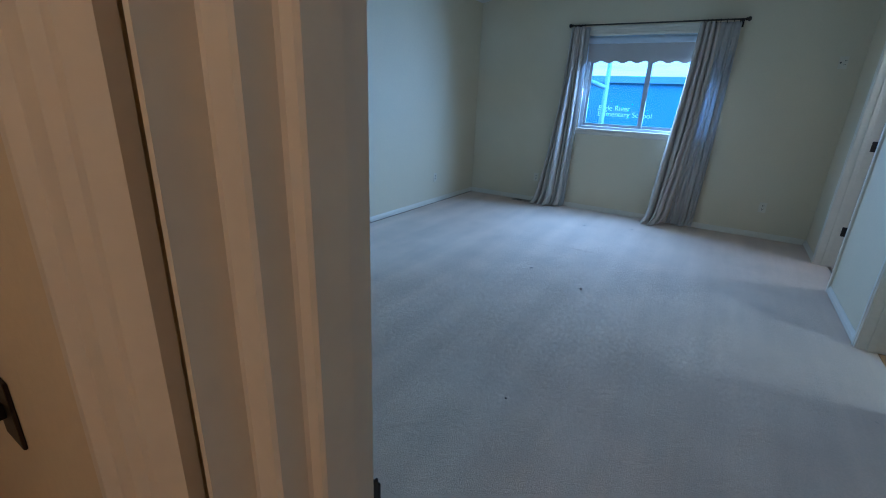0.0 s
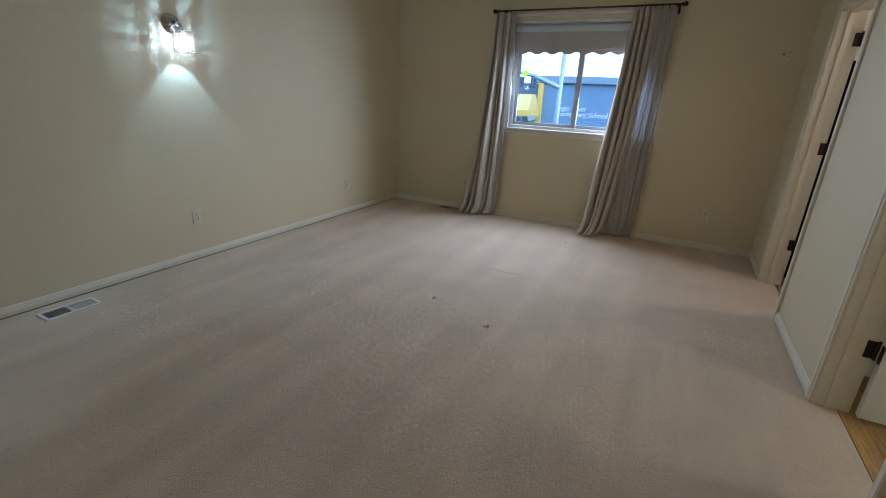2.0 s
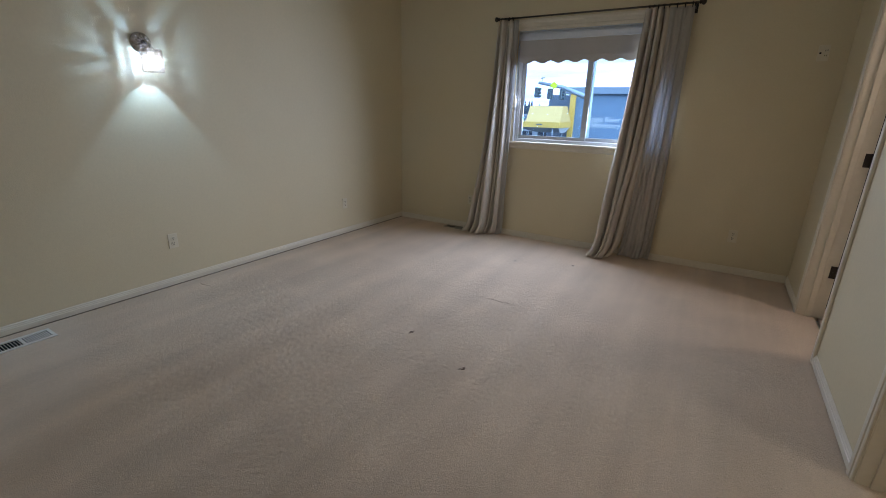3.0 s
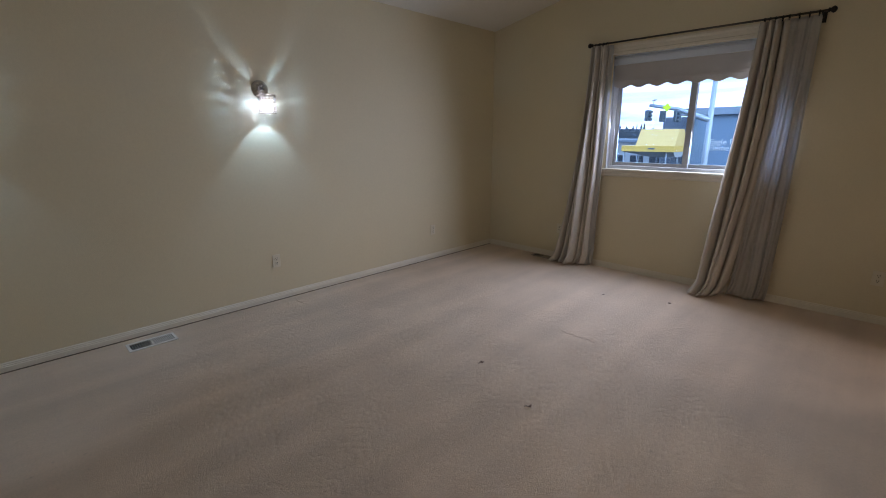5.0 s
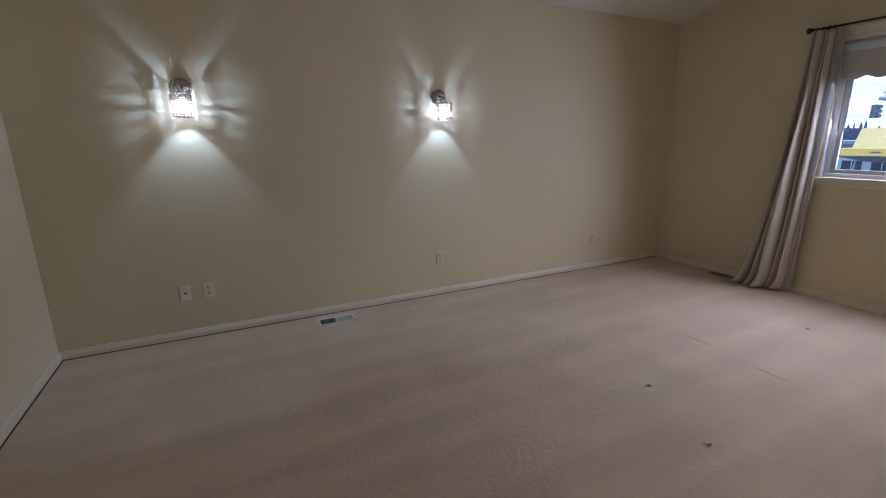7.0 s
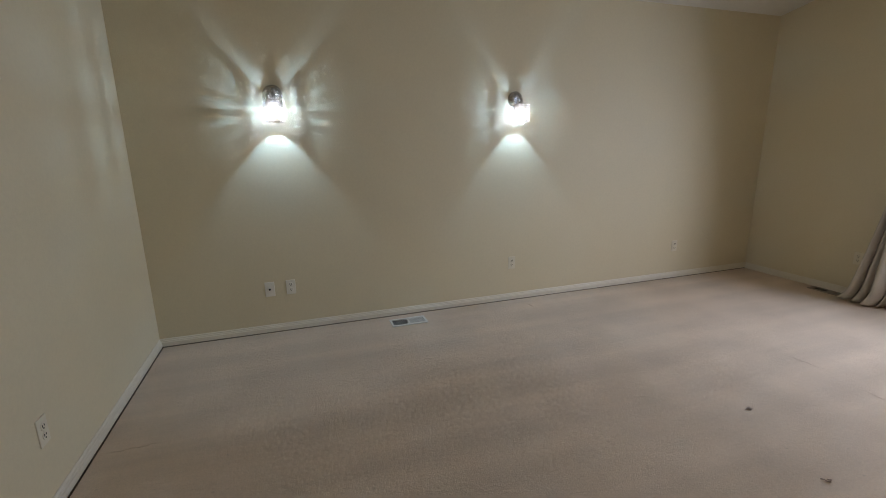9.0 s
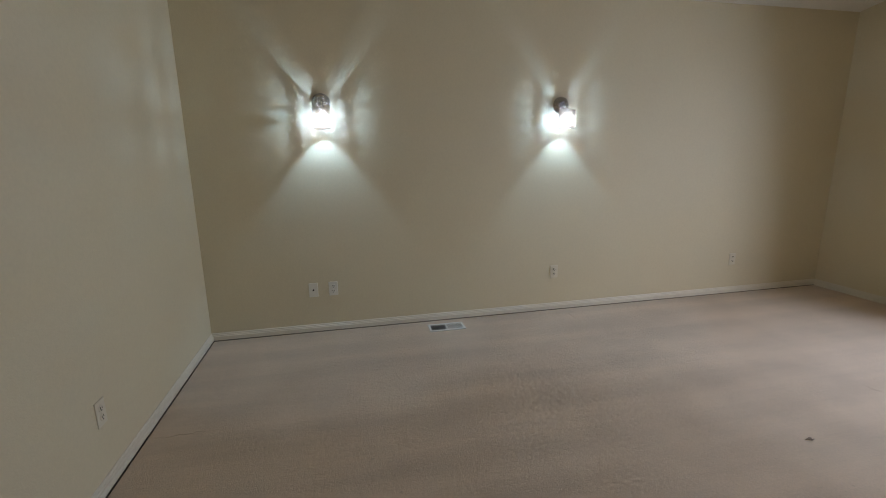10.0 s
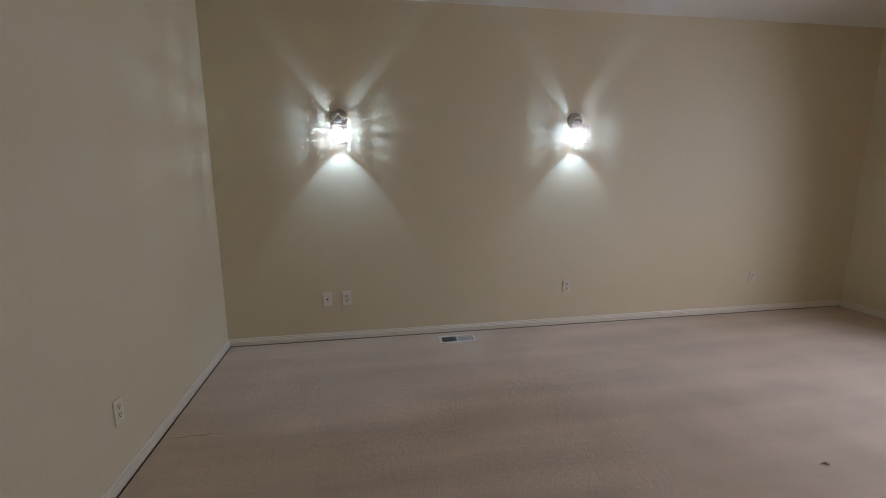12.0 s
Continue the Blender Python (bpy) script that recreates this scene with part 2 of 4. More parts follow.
SLOT = mat("dark_slot", (0.006, 0.006, 0.006), 0.9, var=0.1, spec=0.05)
REGISTER = mat("register_enamel", (0.74, 0.72, 0.66), 0.4, var=0.06, fine=50, coarse=12)
TANREG = mat("tan_register_enamel", (0.34, 0.27, 0.20), 0.45, var=0.08, fine=50, coarse=12)
GLASS = glass_material("window_glass", (0.66, 0.87, 1.0))
CRYSTAL = glass_material("crystal", (0.90, 0.95, 1.0))
cn, cl = CRYSTAL.node_tree.nodes, CRYSTAL.node_tree.links
body_glass = cn.new("ShaderNodeBsdfGlass")
body_glass.inputs["IOR"].default_value, body_glass.inputs["Roughness"].default_value = 1.5, 0.02
cm = cn.new("ShaderNodeMixShader")
cm.inputs["Fac"].default_value = 0.78
old_mix = cn["Material Output"].inputs["Surface"].links[0].from_socket
cl.new(old_mix, cm.inputs[1])
cl.new(body_glass.outputs[0], cm.inputs[2])
cl.new(cm.outputs[0], cn["Material Output"].inputs["Surface"])
BULB = glow_material("led_bulb", (0.80, 0.93, 1.0), 12)
LAMPGLASS = glow_material("lamp_glass", (1.0, 0.97, 0.92), 3.0)
OAK = oak_material()
DARKWOOD = mat("dark_wood", (0.020, 0.013, 0.010), 0.6, var=0.2, fine=60, coarse=6, spec=0.2)
# darker tone that draws the shade line under the baseboards
GAPM = mat("gap_shade_tone", (0.30, 0.25, 0.19), 0.95, var=0.2, spec=0.05)
PLATEM = mat("painted_plate", (0.71, 0.63, 0.49), 0.45, var=0.04, fine=40, coarse=10)
LINT = mat("lint", (0.32, 0.235, 0.20), 0.95, var=0.3, fine=300, coarse=60)
SCHOOLW = mat("school_wall_paint", (0.13, 0.235, 0.335), 0.8, var=0.08, fine=2, coarse=0.25)
SCHOOLF = mat("school_fascia", (0.20, 0.27, 0.34), 0.6, var=0.06, fine=2, coarse=0.3)
SIDING = mat("corrugated_siding", (0.17, 0.23, 0.30), 0.55, var=0.06, fine=3, coarse=0.4)
YELLOW = mat("yellow_metal", (0.82, 0.45, 0.10), 0.5, var=0.06, fine=2, coarse=0.4)
YROOF = mat("yellow_roofing", (0.80, 0.47, 0.17), 0.6, var=0.06, fine=3, coarse=0.5)
LETTERS = mat("letter_white", (0.72, 0.74, 0.76), 0.5, var=0.03)
GALV = mat("galvanised_steel", (0.36, 0.42, 0.48), 0.5, 0.5, var=0.1, fine=6, coarse=1)
SIGNALM = mat("signal_housing", (0.075, 0.115, 0.14), 0.5, var=0.15, fine=8, coarse=2)
SIGNY = mat("fluorescent_sign", (0.55, 0.80, 0.03), 0.4, var=0.04)
FARW = mat("far_building_wall", (0.42, 0.44, 0.46), 0.8, var=0.07, fine=1.5, coarse=0.3)
FARG = mat("far_window_glass", (0.04, 0.055, 0.07), 0.15, var=0.1, fine=2, coarse=1)
ASPHALT = mat("asphalt", (0.05, 0.05, 0.052), 0.9, var=0.2, fine=6, coarse=0.1)
WOODS = mat("far_woods", (0.06, 0.085, 0.105), 0.9, var=0.4, fine=0.6, coarse=0.05)
BARK = mat("bark", (0.07, 0.055, 0.045), 0.9, var=0.2)
ROOFING = mat("roof_shingle", (0.12, 0.11, 0.10), 0.9, var=0.2, fine=10, coarse=1)
EXTW = mat("house_siding", (0.45, 0.42, 0.37), 0.8, var=0.06, fine=8, coarse=1)


# ---------------------------------------------------------------- mesh helpers
def box(bm, x0, x1, y0, y1, z0, z1, bevel=0.0):
    made = bmesh.ops.create_cube(bm, size=1, matrix=Matrix.Translation(((x0 + x1) / 2, (y0 + y1) / 2, (z0 + z1) / 2)) @ Matrix.Diagonal((x1 - x0, y1 - y0, z1 - z0, 1)))
    if bevel:
        edges = list({e for v in made["verts"] for e in v.link_edges})
        bmesh.ops.bevel(bm, geom=edges, offset=bevel, segments=2, affect='EDGES', profile=0.6)
    return made["verts"]


def lathe(bm, profile, m=Matrix(), steps=24):
    """Turn a profile of (radius, height) about the local z axis."""
    rings = []
    for r, z in profile:
        rings.append([bm.verts.new(m @ Vector((r * math.cos(2 * math.pi * i / steps), r * math.sin(2 * math.pi * i / steps), z))) for i in range(steps)])
    for a, b in zip(rings, rings[1:]):
        for i in range(steps):
            bm.faces.new((a[i], a[(i + 1) % steps], b[(i + 1) % steps], b[i]))
    for ring in (rings[0], rings[-1]):
        bm.faces.new(ring)


def tube(bm, points, radius, steps=10):
    """A round bar along points; radius is one number or one a point."""
    pts = [Vector(p) for p in points]
    rings = []
    for i, p in enumerate(pts):
        d = (pts[min(i + 1, len(pts) - 1)] - pts[max(i - 1, 0)]).normalized()
        up = Vector((0, 0, 1)) if abs(d.z) < 0.9 else Vector((1, 0, 0))
        a = d.cross(up).normalized()
        b = d.cross(a).normalized()
        r = radius[i] if isinstance(radius, (list, tuple)) else radius
        rings.append([bm.verts.new(p + r * (math.cos(2 * math.pi * k / steps) * a + math.sin(2 * math.pi * k / steps) * b)) for k in range(steps)])
    for a, b in zip(rings, rings[1:]):
        for k in range(steps):
            bm.faces.new((a[k], a[(k + 1) % steps], b[(k + 1) % steps], b[k]))
    bm.faces.new(rings[0])
    bm.faces.new(rings[-1])


def extrude(bm, outline, m, length):
    """A prism: outline in local x, y, pulled along local z by length."""
    a = [bm.verts.new(m @ Vector((x, y, 0))) for x, y in outline]
    b = [bm.verts.new(m @ Vector((x, y, length))) for x, y in outline]
    k = len(outline)
    for i in range(k):
        bm.faces.new((a[i], a[(i + 1) % k], b[(i + 1) % k], b[i]))
    bm.faces.new(a)
    bm.faces.new(b)


def mesh_of(name, bm, material, smooth=False):
    bmesh.ops.recalc_face_normals(bm, faces=bm.faces)
    me = bpy.data.meshes.new(name)
    bm.to_mesh(me)
    bm.free()
    me.materials.append(material)
    if smooth:
        me.shade_smooth()
    return me


def part(name, bm, material, parent, label="", smooth=False):
    ob = new(name, mesh_of(name, bm, material, smooth))
    ob.parent = parent
    if label:
        tagged(ob, label)
    return ob


def thing(name, label, category, m=None, group="", kind=""):
    ob = new(name)
    ob.empty_display_size = 0.1
    if m is not None:
        ob.matrix_world = m
    return tagged(ob, label, category, group, kind)


def solid(name, bm, material, label, category, kind="", smooth=False, m=None):
    ob = new(name, mesh_of(name, bm, material, smooth))
    if m is not None:
        ob.matrix_world = m
    return tagged(ob, label, category, "", kind)


# ---------------------------------------------------------------- the room
XL, XR, YS, YN = -3.055, 1.112, 0.323, 6.083
T, TE = 0.145, 0.145
ZL, SLOPE = 2.595, 0.2


def ceiling_z(x):
    return ZL + SLOPE * (x - XL)


def clip_to_ceiling(bm, lift=0.06):
    geom = bm.verts[:] + bm.edges[:] + bm.faces[:]
    cut = bmesh.ops.bisect_plane(bm, geom=geom, plane_co=(XL, 0, ZL + lift), plane_no=Vector((-SLOPE, 0, 1)).normalized(), clear_outer=True)
    edges = [e for e in cut["geom_cut"] if isinstance(e, bmesh.types.BMEdge)]
    bmesh.ops.holes_fill(bm, edges=edges, sides=0)


WX0, WX1, WZ0, WZ1 = -1.545, -0.085, 1.045, 2.15

bm = bmesh.new()
box(bm, XL - T, XL, YS - T, YN + T, -0.3, 3.9)
clip_to_ceiling(bm)
solid("wall_west", bm, WALL, "beige painted drywall side wall with two sconces", "wall", "structure")

bm = bmesh.new()
for x0, x1, z0, z1 in ((XL, WX0, -0.3, 3.9), (WX1, XR + T, -0.3, 3.9), (WX0, WX1, -0.3, WZ0), (WX0, WX1, WZ1, 3.9)):
    box(bm, x0, x1, YN, YN + 0.15, z0, z1)
clip_to_ceiling(bm)
solid("wall_north", bm, WALL, "beige painted drywall wall around the window", "wall", "structure")

DX0, DX1, DTOP = -0.098, 0.70, 2.06
bm = bmesh.new()
for x0, x1, z0, z1 in ((XL, DX0 - 0.058, -0.3, 3.9), (DX1 + 0.058, XR + T, -0.3, 3.9), (DX0 - 0.058, DX1 + 0.058, DTOP + 0.018, 3.9)):
    box(bm, x0, x1, YS - TE, YS, z0, z1)
clip_to_ceiling(bm)
solid("wall_south", bm, WALL, "beige painted drywall wall beside the entry door", "wall", "structure")

NEAR0, NEAR1, FAR0, FAR1 = 2.765, 3.505, 4.585, 5.345
bm = bmesh.new()
for y0, y1, z0, z1 in ((YS, NEAR0 - 0.018, -0.3, 3.9), (NEAR1 + 0.018, FAR0 - 0.018, -0.3, 3.9), (FAR1 + 0.018, YN, -0.3, 3.9),
                       (NEAR0 - 0.018, NEAR1 + 0.018, DTOP + 0.018, 3.9), (FAR0 - 0.018, FAR1 + 0.018, DTOP + 0.018, 3.9)):
    box(bm, XR, XR + T, y0, y1, z0, z1)
clip_to_ceiling(bm)
solid("wall_east", bm, WALL, "beige painted drywall wall with two doorways", "wall", "structure")

bm = bmesh.new()
x0, x1 = XL - T - 0.3, 5.2
extrude(bm, [(x0, ceiling_z(x0)), (x1, ceiling_z(x1)), (x1, ceiling_z(x1) + 0.2), (x0, ceiling_z(x0) + 0.2)],
        Matrix(((1, 0, 0, 0), (0, 0, 1, -2.0), (0, 1, 0, 0), (0, 0, 0, 1))), 8.6)
solid("ceiling", bm, CEIL, "sloped off-white textured drywall ceiling", "ceiling", "structure")

bm = bmesh.new()
box(bm, XL + 0.021, XR + 0.10, YS + 0.021, YN - 0.021, -0.02, 0.0)
box(bm, DX0, DX1, YS - 0.12, YS + 0.021, -0.02, 0.0)
solid("floor", bm, CARPET, "worn beige wall-to-wall carpet with flattened pile", "carpet", "structure")
bm = bmesh.new()
box(bm, XL - T, 5.2, -2.0, YN + 0.15, -0.30, -0.03)
solid("subfloor", bm, EXTW, "floor slab under the rooms", "floor", "structure")

# side rooms and hall, plain walls that close the place
bm = bmesh.new()
XE = XR + T
for x0, x1, y0, y1 in ((XE, 4.2, 1.55, 1.65), (XE, 4.2, 3.98, 4.08), (4.1, 4.2, 1.65, 3.98), (3.0, 3.1, 4.08, YN + 0.15), (XE, 3.0, YN, YN + 0.15)):
    box(bm, x0, x1, y0, y1, -0.3, 2.5)
box(bm, XE, 4.2, 1.55, 4.06, 2.45, 2.55)
box(bm, XE, 3.1, 4.06, YN + 0.15, 2.45, 2.55)
solid("side_room_walls", bm, SIDE, "plain white painted walls of the adjoining rooms", "wall", "structure")
bm = bmesh.new()
box(bm, XE - 0.02, 3.0, 4.08, YN, -0.02, 0.0)
solid("side_room_floor", bm, CARPET, "beige carpet in the adjoining room", "carpet", "structure")
bm = bmesh.new()
for x0, x1, y0, y1 in ((-1.5, -1.4, -1.9, YS - TE), (2.2, 2.3, -1.9, YS - TE), (-1.5, 2.3, -2.0, -1.9), (XR + T, 2.3, YS - T, YS)):
    box(bm, x0, x1, y0, y1, -0.3, 2.5)
box(bm, -1.5, 2.3, -2.0, YS - TE, 2.45, 2.55)
solid("hall_walls", bm, WALL, "plain beige painted hall walls", "wall", "structure")


def baseboard(p, q, name="baseboard", lifted=False):
    """A moulded baseboard from p to q, its back on the wall to the left of the way; lifted: an open joint shows under
    it, with a strip toned for its shade.
    """
    p, q = Vector((*p, 0)), Vector((*q, 0))
    d = (q - p).normalized()
    out = Vector((d.y, -d.x, 0))
    m = Matrix((( out.x, 0, d.x, p.x), (out.y, 0, d.y, p.y), (0, 1, 0, 0), (0, 0, 0, 1)))
    foot = 0.0055 if lifted else -0.015
    bm = bmesh.new()
    extrude(bm, [(0, foot), (0.0205 if not lifted else 0.015, foot), (0.0175 if not lifted else 0.015, 0.004 if not lifted else 0.02), (0.015, 0.036), (0.0115, 0.039), (0.0115, 0.046), (0.007, 0.049), (0.007, 0.055), (0.003, 0.061), (0, 0.061)], m, (q - p).length)
    solid(name, bm, TRIM, "off-white painted moulded baseboard", "baseboard", "structure")
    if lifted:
        # added strip, its colour gives the shade between baseboard and carpet
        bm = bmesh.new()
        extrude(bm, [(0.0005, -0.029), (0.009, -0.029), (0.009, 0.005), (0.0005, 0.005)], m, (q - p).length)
        solid("joint_shade_strip", bm, GAPM, "strip toned dark for the shade of the gap under the baseboard", "trim", "structure")


CW = 0.058
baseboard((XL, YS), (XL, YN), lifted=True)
baseboard((XL + 0.014, YN), (XR - 0.014, YN))
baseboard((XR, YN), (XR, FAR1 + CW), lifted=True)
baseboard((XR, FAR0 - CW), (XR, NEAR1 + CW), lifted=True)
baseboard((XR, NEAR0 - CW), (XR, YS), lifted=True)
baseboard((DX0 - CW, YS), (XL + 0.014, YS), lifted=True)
baseboard((XR - 0.014, YS), (DX1 + CW, YS))


def door_frame(name, w0, w1, m, label, stop=0.045, stop_w=0.034, deep=T, gap=0.0):
    """Jambs, stops and casings of a doorway. Local x runs along the wall, y through it from face 0 to face T."""
    ob = thing(name, label, "door frame", m, kind="structure")
    for side, x in ((1, w0), (-1, w1)):
        bm = bmesh.new()
        xa, xb = sorted((x, x - side * (0.006 if gap else 0.018)))
        box(bm, xa, xb, -0.002, deep + 0.002, 0.0, DTOP)
        if gap and side > 0:
            # rebated jamb: two steps towards the opening, then a rounded edge
            bm.clear()
            plan = [(-0.008, 0.147), (-0.008, 0.114), (-0.006, 0.112), (0.016, 0.112), (0.019, 0.109), (0.019, 0.085), (0.021, 0.082), (0.032, 0.082), (0.035, 0.079), (0.035, 0.046), (0.033, 0.021), (0.001, 0.014), (0.0, -0.002), (-0.014, -0.002), (-0.014, 0.147)]
            extrude(bm, [(w0 + px, py) for px, py in plan], Matrix(), DTOP)
        part("jamb", bm, TRIM, ob)
        if not (gap and side > 0):
            bm = bmesh.new()
            xa, xb = sorted((x, x + side * 0.011))
            box(bm, xa, xb, stop, stop + stop_w, 0.0, DTOP - 0.011, 0.003)
            part("stop", bm, TRIM, ob)
        for face, s in ((0.0, -1), (deep, 1)):
            bm = bmesh.new()
            if gap and s > 0:
                # wide fluted hall casing, set off from the jamb by an open joint
                prof = [(gap, -0.010), (gap, 0.002), (gap + 0.02, 0.014), (gap + 0.03, 0.010), (gap + 0.045, 0.010), (gap + 0.055, 0.017), (gap + 0.075, 0.019), (gap + 0.085, 0.012), (gap + 0.105, 0.012), (gap + 0.118, 0.020), (gap + 0.13, 0.020), (gap + 0.13, -0.004)]
                mm = Matrix(((-side, 0, 0, x), (0, s, 0, face), (0, 0, 1, 0), (0, 0, 0, 1)))
                extrude(bm, prof, mm, DTOP + 0.005)
                part("casing", bm, TRIM, ob, smooth=False)
                continue
            if not gap and s > 0 and side < 0:
                continue
            prof = [(0.005, 0), (0.005, 0.009), (0.010, 0.012), (0.022, 0.012), (0.026, 0.016), (0.050, 0.018), (CW, 0.014), (CW, 0)]
            mm = Matrix(((-side, 0, 0, x), (0, s, 0, face + s * 0.001), (0, 0, 1, 0), (0, 0, 0, 1)))
            extrude(bm, prof, mm, DTOP + 0.005)
            part("casing", bm, TRIM, ob)
    bm = bmesh.new()
    box(bm, w0 - 0.018, w1 + 0.018, -0.002, deep + 0.002, DTOP, DTOP + 0.018)
    part("head_jamb", bm, TRIM, ob)
    bm = bmesh.new()
    box(bm, w0, w1, stop, stop + stop_w, DTOP - 0.011, DTOP, 0.003)
    part("stop", bm, TRIM, ob)
    for face, s in ((0.0, -1), (deep, 1)):
        bm = bmesh.new()
        ya, yb = sorted((face + s * 0.001, face + s * 0.018))
        box(bm, w0 - CW, w1 + CW, ya, yb, DTOP + 0.006, DTOP + CW, 0.004)
        part("head_casing", bm, TRIM, ob)
    return ob


EAST = Matrix(((0, 1, 0, XR), (1, 0, 0, 0), (0, 0, 1, 0), (0, 0, 0, 1)))
door_frame("door_frame_1", NEAR0, NEAR1, EAST, "off-white painted door frame with moulded casing")
door_frame("door_frame_2", FAR0, FAR1, EAST, "off-white painted door frame with moulded casing")
SOUTH = Matrix(((1, 0, 0, 0), (0, -1, 0, YS), (0, 0, 1, 0), (0, 0, 0, 1)))
entry = door_frame("door_frame_3", DX0, DX1, SOUTH, "painted entry door frame lit warm from the hall", 0.066, 0.04, TE, 0.046)
bm = bmesh.new()
box(bm, DX0 + 0.0012, DX0 + 0.0042, -0.020, 0.013, 0.93, 0.99, 0.0008)
box(bm, DX0 - 0.010, DX0 + 0.0042, -0.024, -0.019, 0.94, 0.98, 0.001)
part("strike_plate", bm, BRONZE, entry, "dark bronze strike plate")


def panel_door(name, label, hinge_x, hinge_y, width, gap=0.0, handle=True):
    """A door leaf standing open at right angles to the wall, in the side room."""
    ob = thing(name, label, "door", pose(hinge_x, hinge_y, 0), kind="structure")
    th, z0, z1 = 0.035, 0.022, 2.05
    bm = bmesh.new()
    box(bm, gap, width, -th, 0, z0, z1, 0.002)
    leaf = part("leaf", bm, DOORP, ob)
    stile, mid = 0.11, 0.10
    pw = (width - 2 * stile - mid) / 2
    rows = ((0.26, 0.86), (1.02, 1.56), (1.68, 1.92))
    for px in (stile, stile + pw + mid):
        for za, zb in rows:
            bm = bmesh.new()
            box(bm, px, px + pw, -th - 0.006, -th + 0.004, za, zb)
            top = [f for f in bm.faces if f.normal.y < -0.9]
            bmesh.ops.inset_region(bm, faces=top, thickness=0.022, depth=-0.004)
            bmesh.ops.inset_region(bm, faces=[f for f in bm.faces if f.normal.y < -0.9 and f.calc_area() > 0.03], thickness=0.03, depth=0.005)
            part("panel", bm, DOORP, leaf)
    for z in (0.35, 1.12, 1.875):
        bm = bmesh.new()
        box(bm, -0.046, -0.010, 0.026, 0.0285, z - 0.044, z + 0.044, 0.0008)
        box(bm, gap - 0.0035, gap - 0.0005, -th + 0.004, -0.002, z - 0.044, z + 0.044, 0.0008)
        tube(bm, [(-0.006, 0.019, z - 0.046), (-0.006, 0.019, z + 0.046)], 0.0065)
        tube(bm, [(-0.006, 0.019, z + 0.046), (-0.006, 0.019, z + 0.052)], [0.008, 0.004])
        for k in (-1, 0, 1):
            tube(bm, [(-0.028 + 0.006 * k, 0.0265, z + 0.028 * k), (-0.028 + 0.006 * k, 0.0235, z + 0.028 * k)], 0.004, 8)
        part("hinge", bm, BRONZE, ob, "dark bronze butt hinge", True)
    if handle:
        bm = bmesh.new()
        lathe(bm, [(0.03, 0), (0.03, 0.006), (0.012, 0.01), (0.012, 0.03), (0.024, 0.036), (0.028, 0.05), (0.022, 0.062), (0.004, 0.066)], pose(width - 0.065, -th, 0.95, 90))
        part("knob", bm, BRONZE, leaf, "dark bronze door knob", True)
    return ob


panel_door("door_1", "white panelled door standing open into the adjoining room", XR + T + 0.012, NEAR1 - 0.028, 0.72)
panel_door("door_2", "white panelled door standing open into the adjoining room", XR + T + 0.012, FAR1 - 0.028, 0.74, 0.046)

plate_m = Matrix(((1, 0, 0, -0.66), (0, -1, 0, YS - TE), (0, 0, 1, 0.93), (0, 0, 0, 1)))
switch = thing("light_switch", "dark bronze light switch plate on the hall wall", "light switch", plate_m)
bm = bmesh.new()
box(bm, -0.036, 0.036, 0.0, 0.006, -0.058, 0.058, 0.003)
part("plate", bm, BRONZE, switch)
bm = bmesh.new()
box(bm, -0.006, 0.006, 0.006, 0.018, -0.012, 0.012, 0.002)
part("toggle", bm, BRONZE, switch)

# ---------------------------------------------------------------- window
win = thing("window_1", "white vinyl sliding window with two panes", "window", pose(0, YN + 0.075, 0), kind="structure")
FW = 0.045
for a in ((WX0, WX1, -0.03, 0.05, WZ0, WZ0 + FW), (WX0, WX1, -0.03, 0.05, WZ1 - FW, WZ1), (WX0, WX0 + FW, -0.03, 0.05, WZ0 + FW, WZ1 - FW), (WX1 - FW, WX1, -0.03, 0.05, WZ0 + FW, WZ1 - FW)):
    bm = bmesh.new()
    box(bm, *a, 0.004)
    part("window_frame", bm, VINYL, win)
XM = -0.795
for x0, x1, y in ((WX0 + FW + 0.002, XM + 0.020, -0.010), (XM - 0.016, WX1 - FW - 0.002, 0.022)):
    z0, z1, s = WZ0 + FW + 0.002, WZ1 - FW - 0.002, 0.034
    e = 0.052 if y < 0 else s
    bm = bmesh.new()
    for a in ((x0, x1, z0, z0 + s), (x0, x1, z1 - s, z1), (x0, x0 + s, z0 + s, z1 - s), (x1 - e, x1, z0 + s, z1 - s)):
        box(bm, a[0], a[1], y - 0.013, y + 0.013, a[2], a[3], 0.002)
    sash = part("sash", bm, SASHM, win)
    bm = bmesh.new()
    box(bm, x0 + s, x1 - e, y - 0.002, y + 0.002, z0 + s, z1 - s)
    pane = part("pane", bm, GLASS, sash)
    pane.visible_shadow = False
bm = bmesh.new()
box(bm, WX0 - 0.035, WX1 + 0.035, YN - 0.045 - YN - 0.075, -0.075 + 0.045, WZ0 - 0.006, WZ0 + 0.014, 0.004)
part("window_sill", bm, TRIM, win, "white painted window stool")
bm = bmesh.new()
m = Matrix(((0, 0, 1, WX0 - 0.02), (-1, 0, 0, -0.0755), (0, 1, 0, WZ0 - 0.062), (0, 0, 0, 1)))
extrude(bm, [(0, 0), (0.006, 0), (0.012, 0.012), (0.012, 0.030), (0.016, 0.036), (0.016, 0.054), (0, 0.054)], m, WX1 - WX0 + 0.04)
part("apron", bm, TRIM, win)
bm = bmesh.new()
m = Matrix(((0, 0, 1, WX0 - 0.03), (-1, 0, 0, -0.0755), (0, 1, 0, WZ1 + 0.002), (0, 0, 0, 1)))
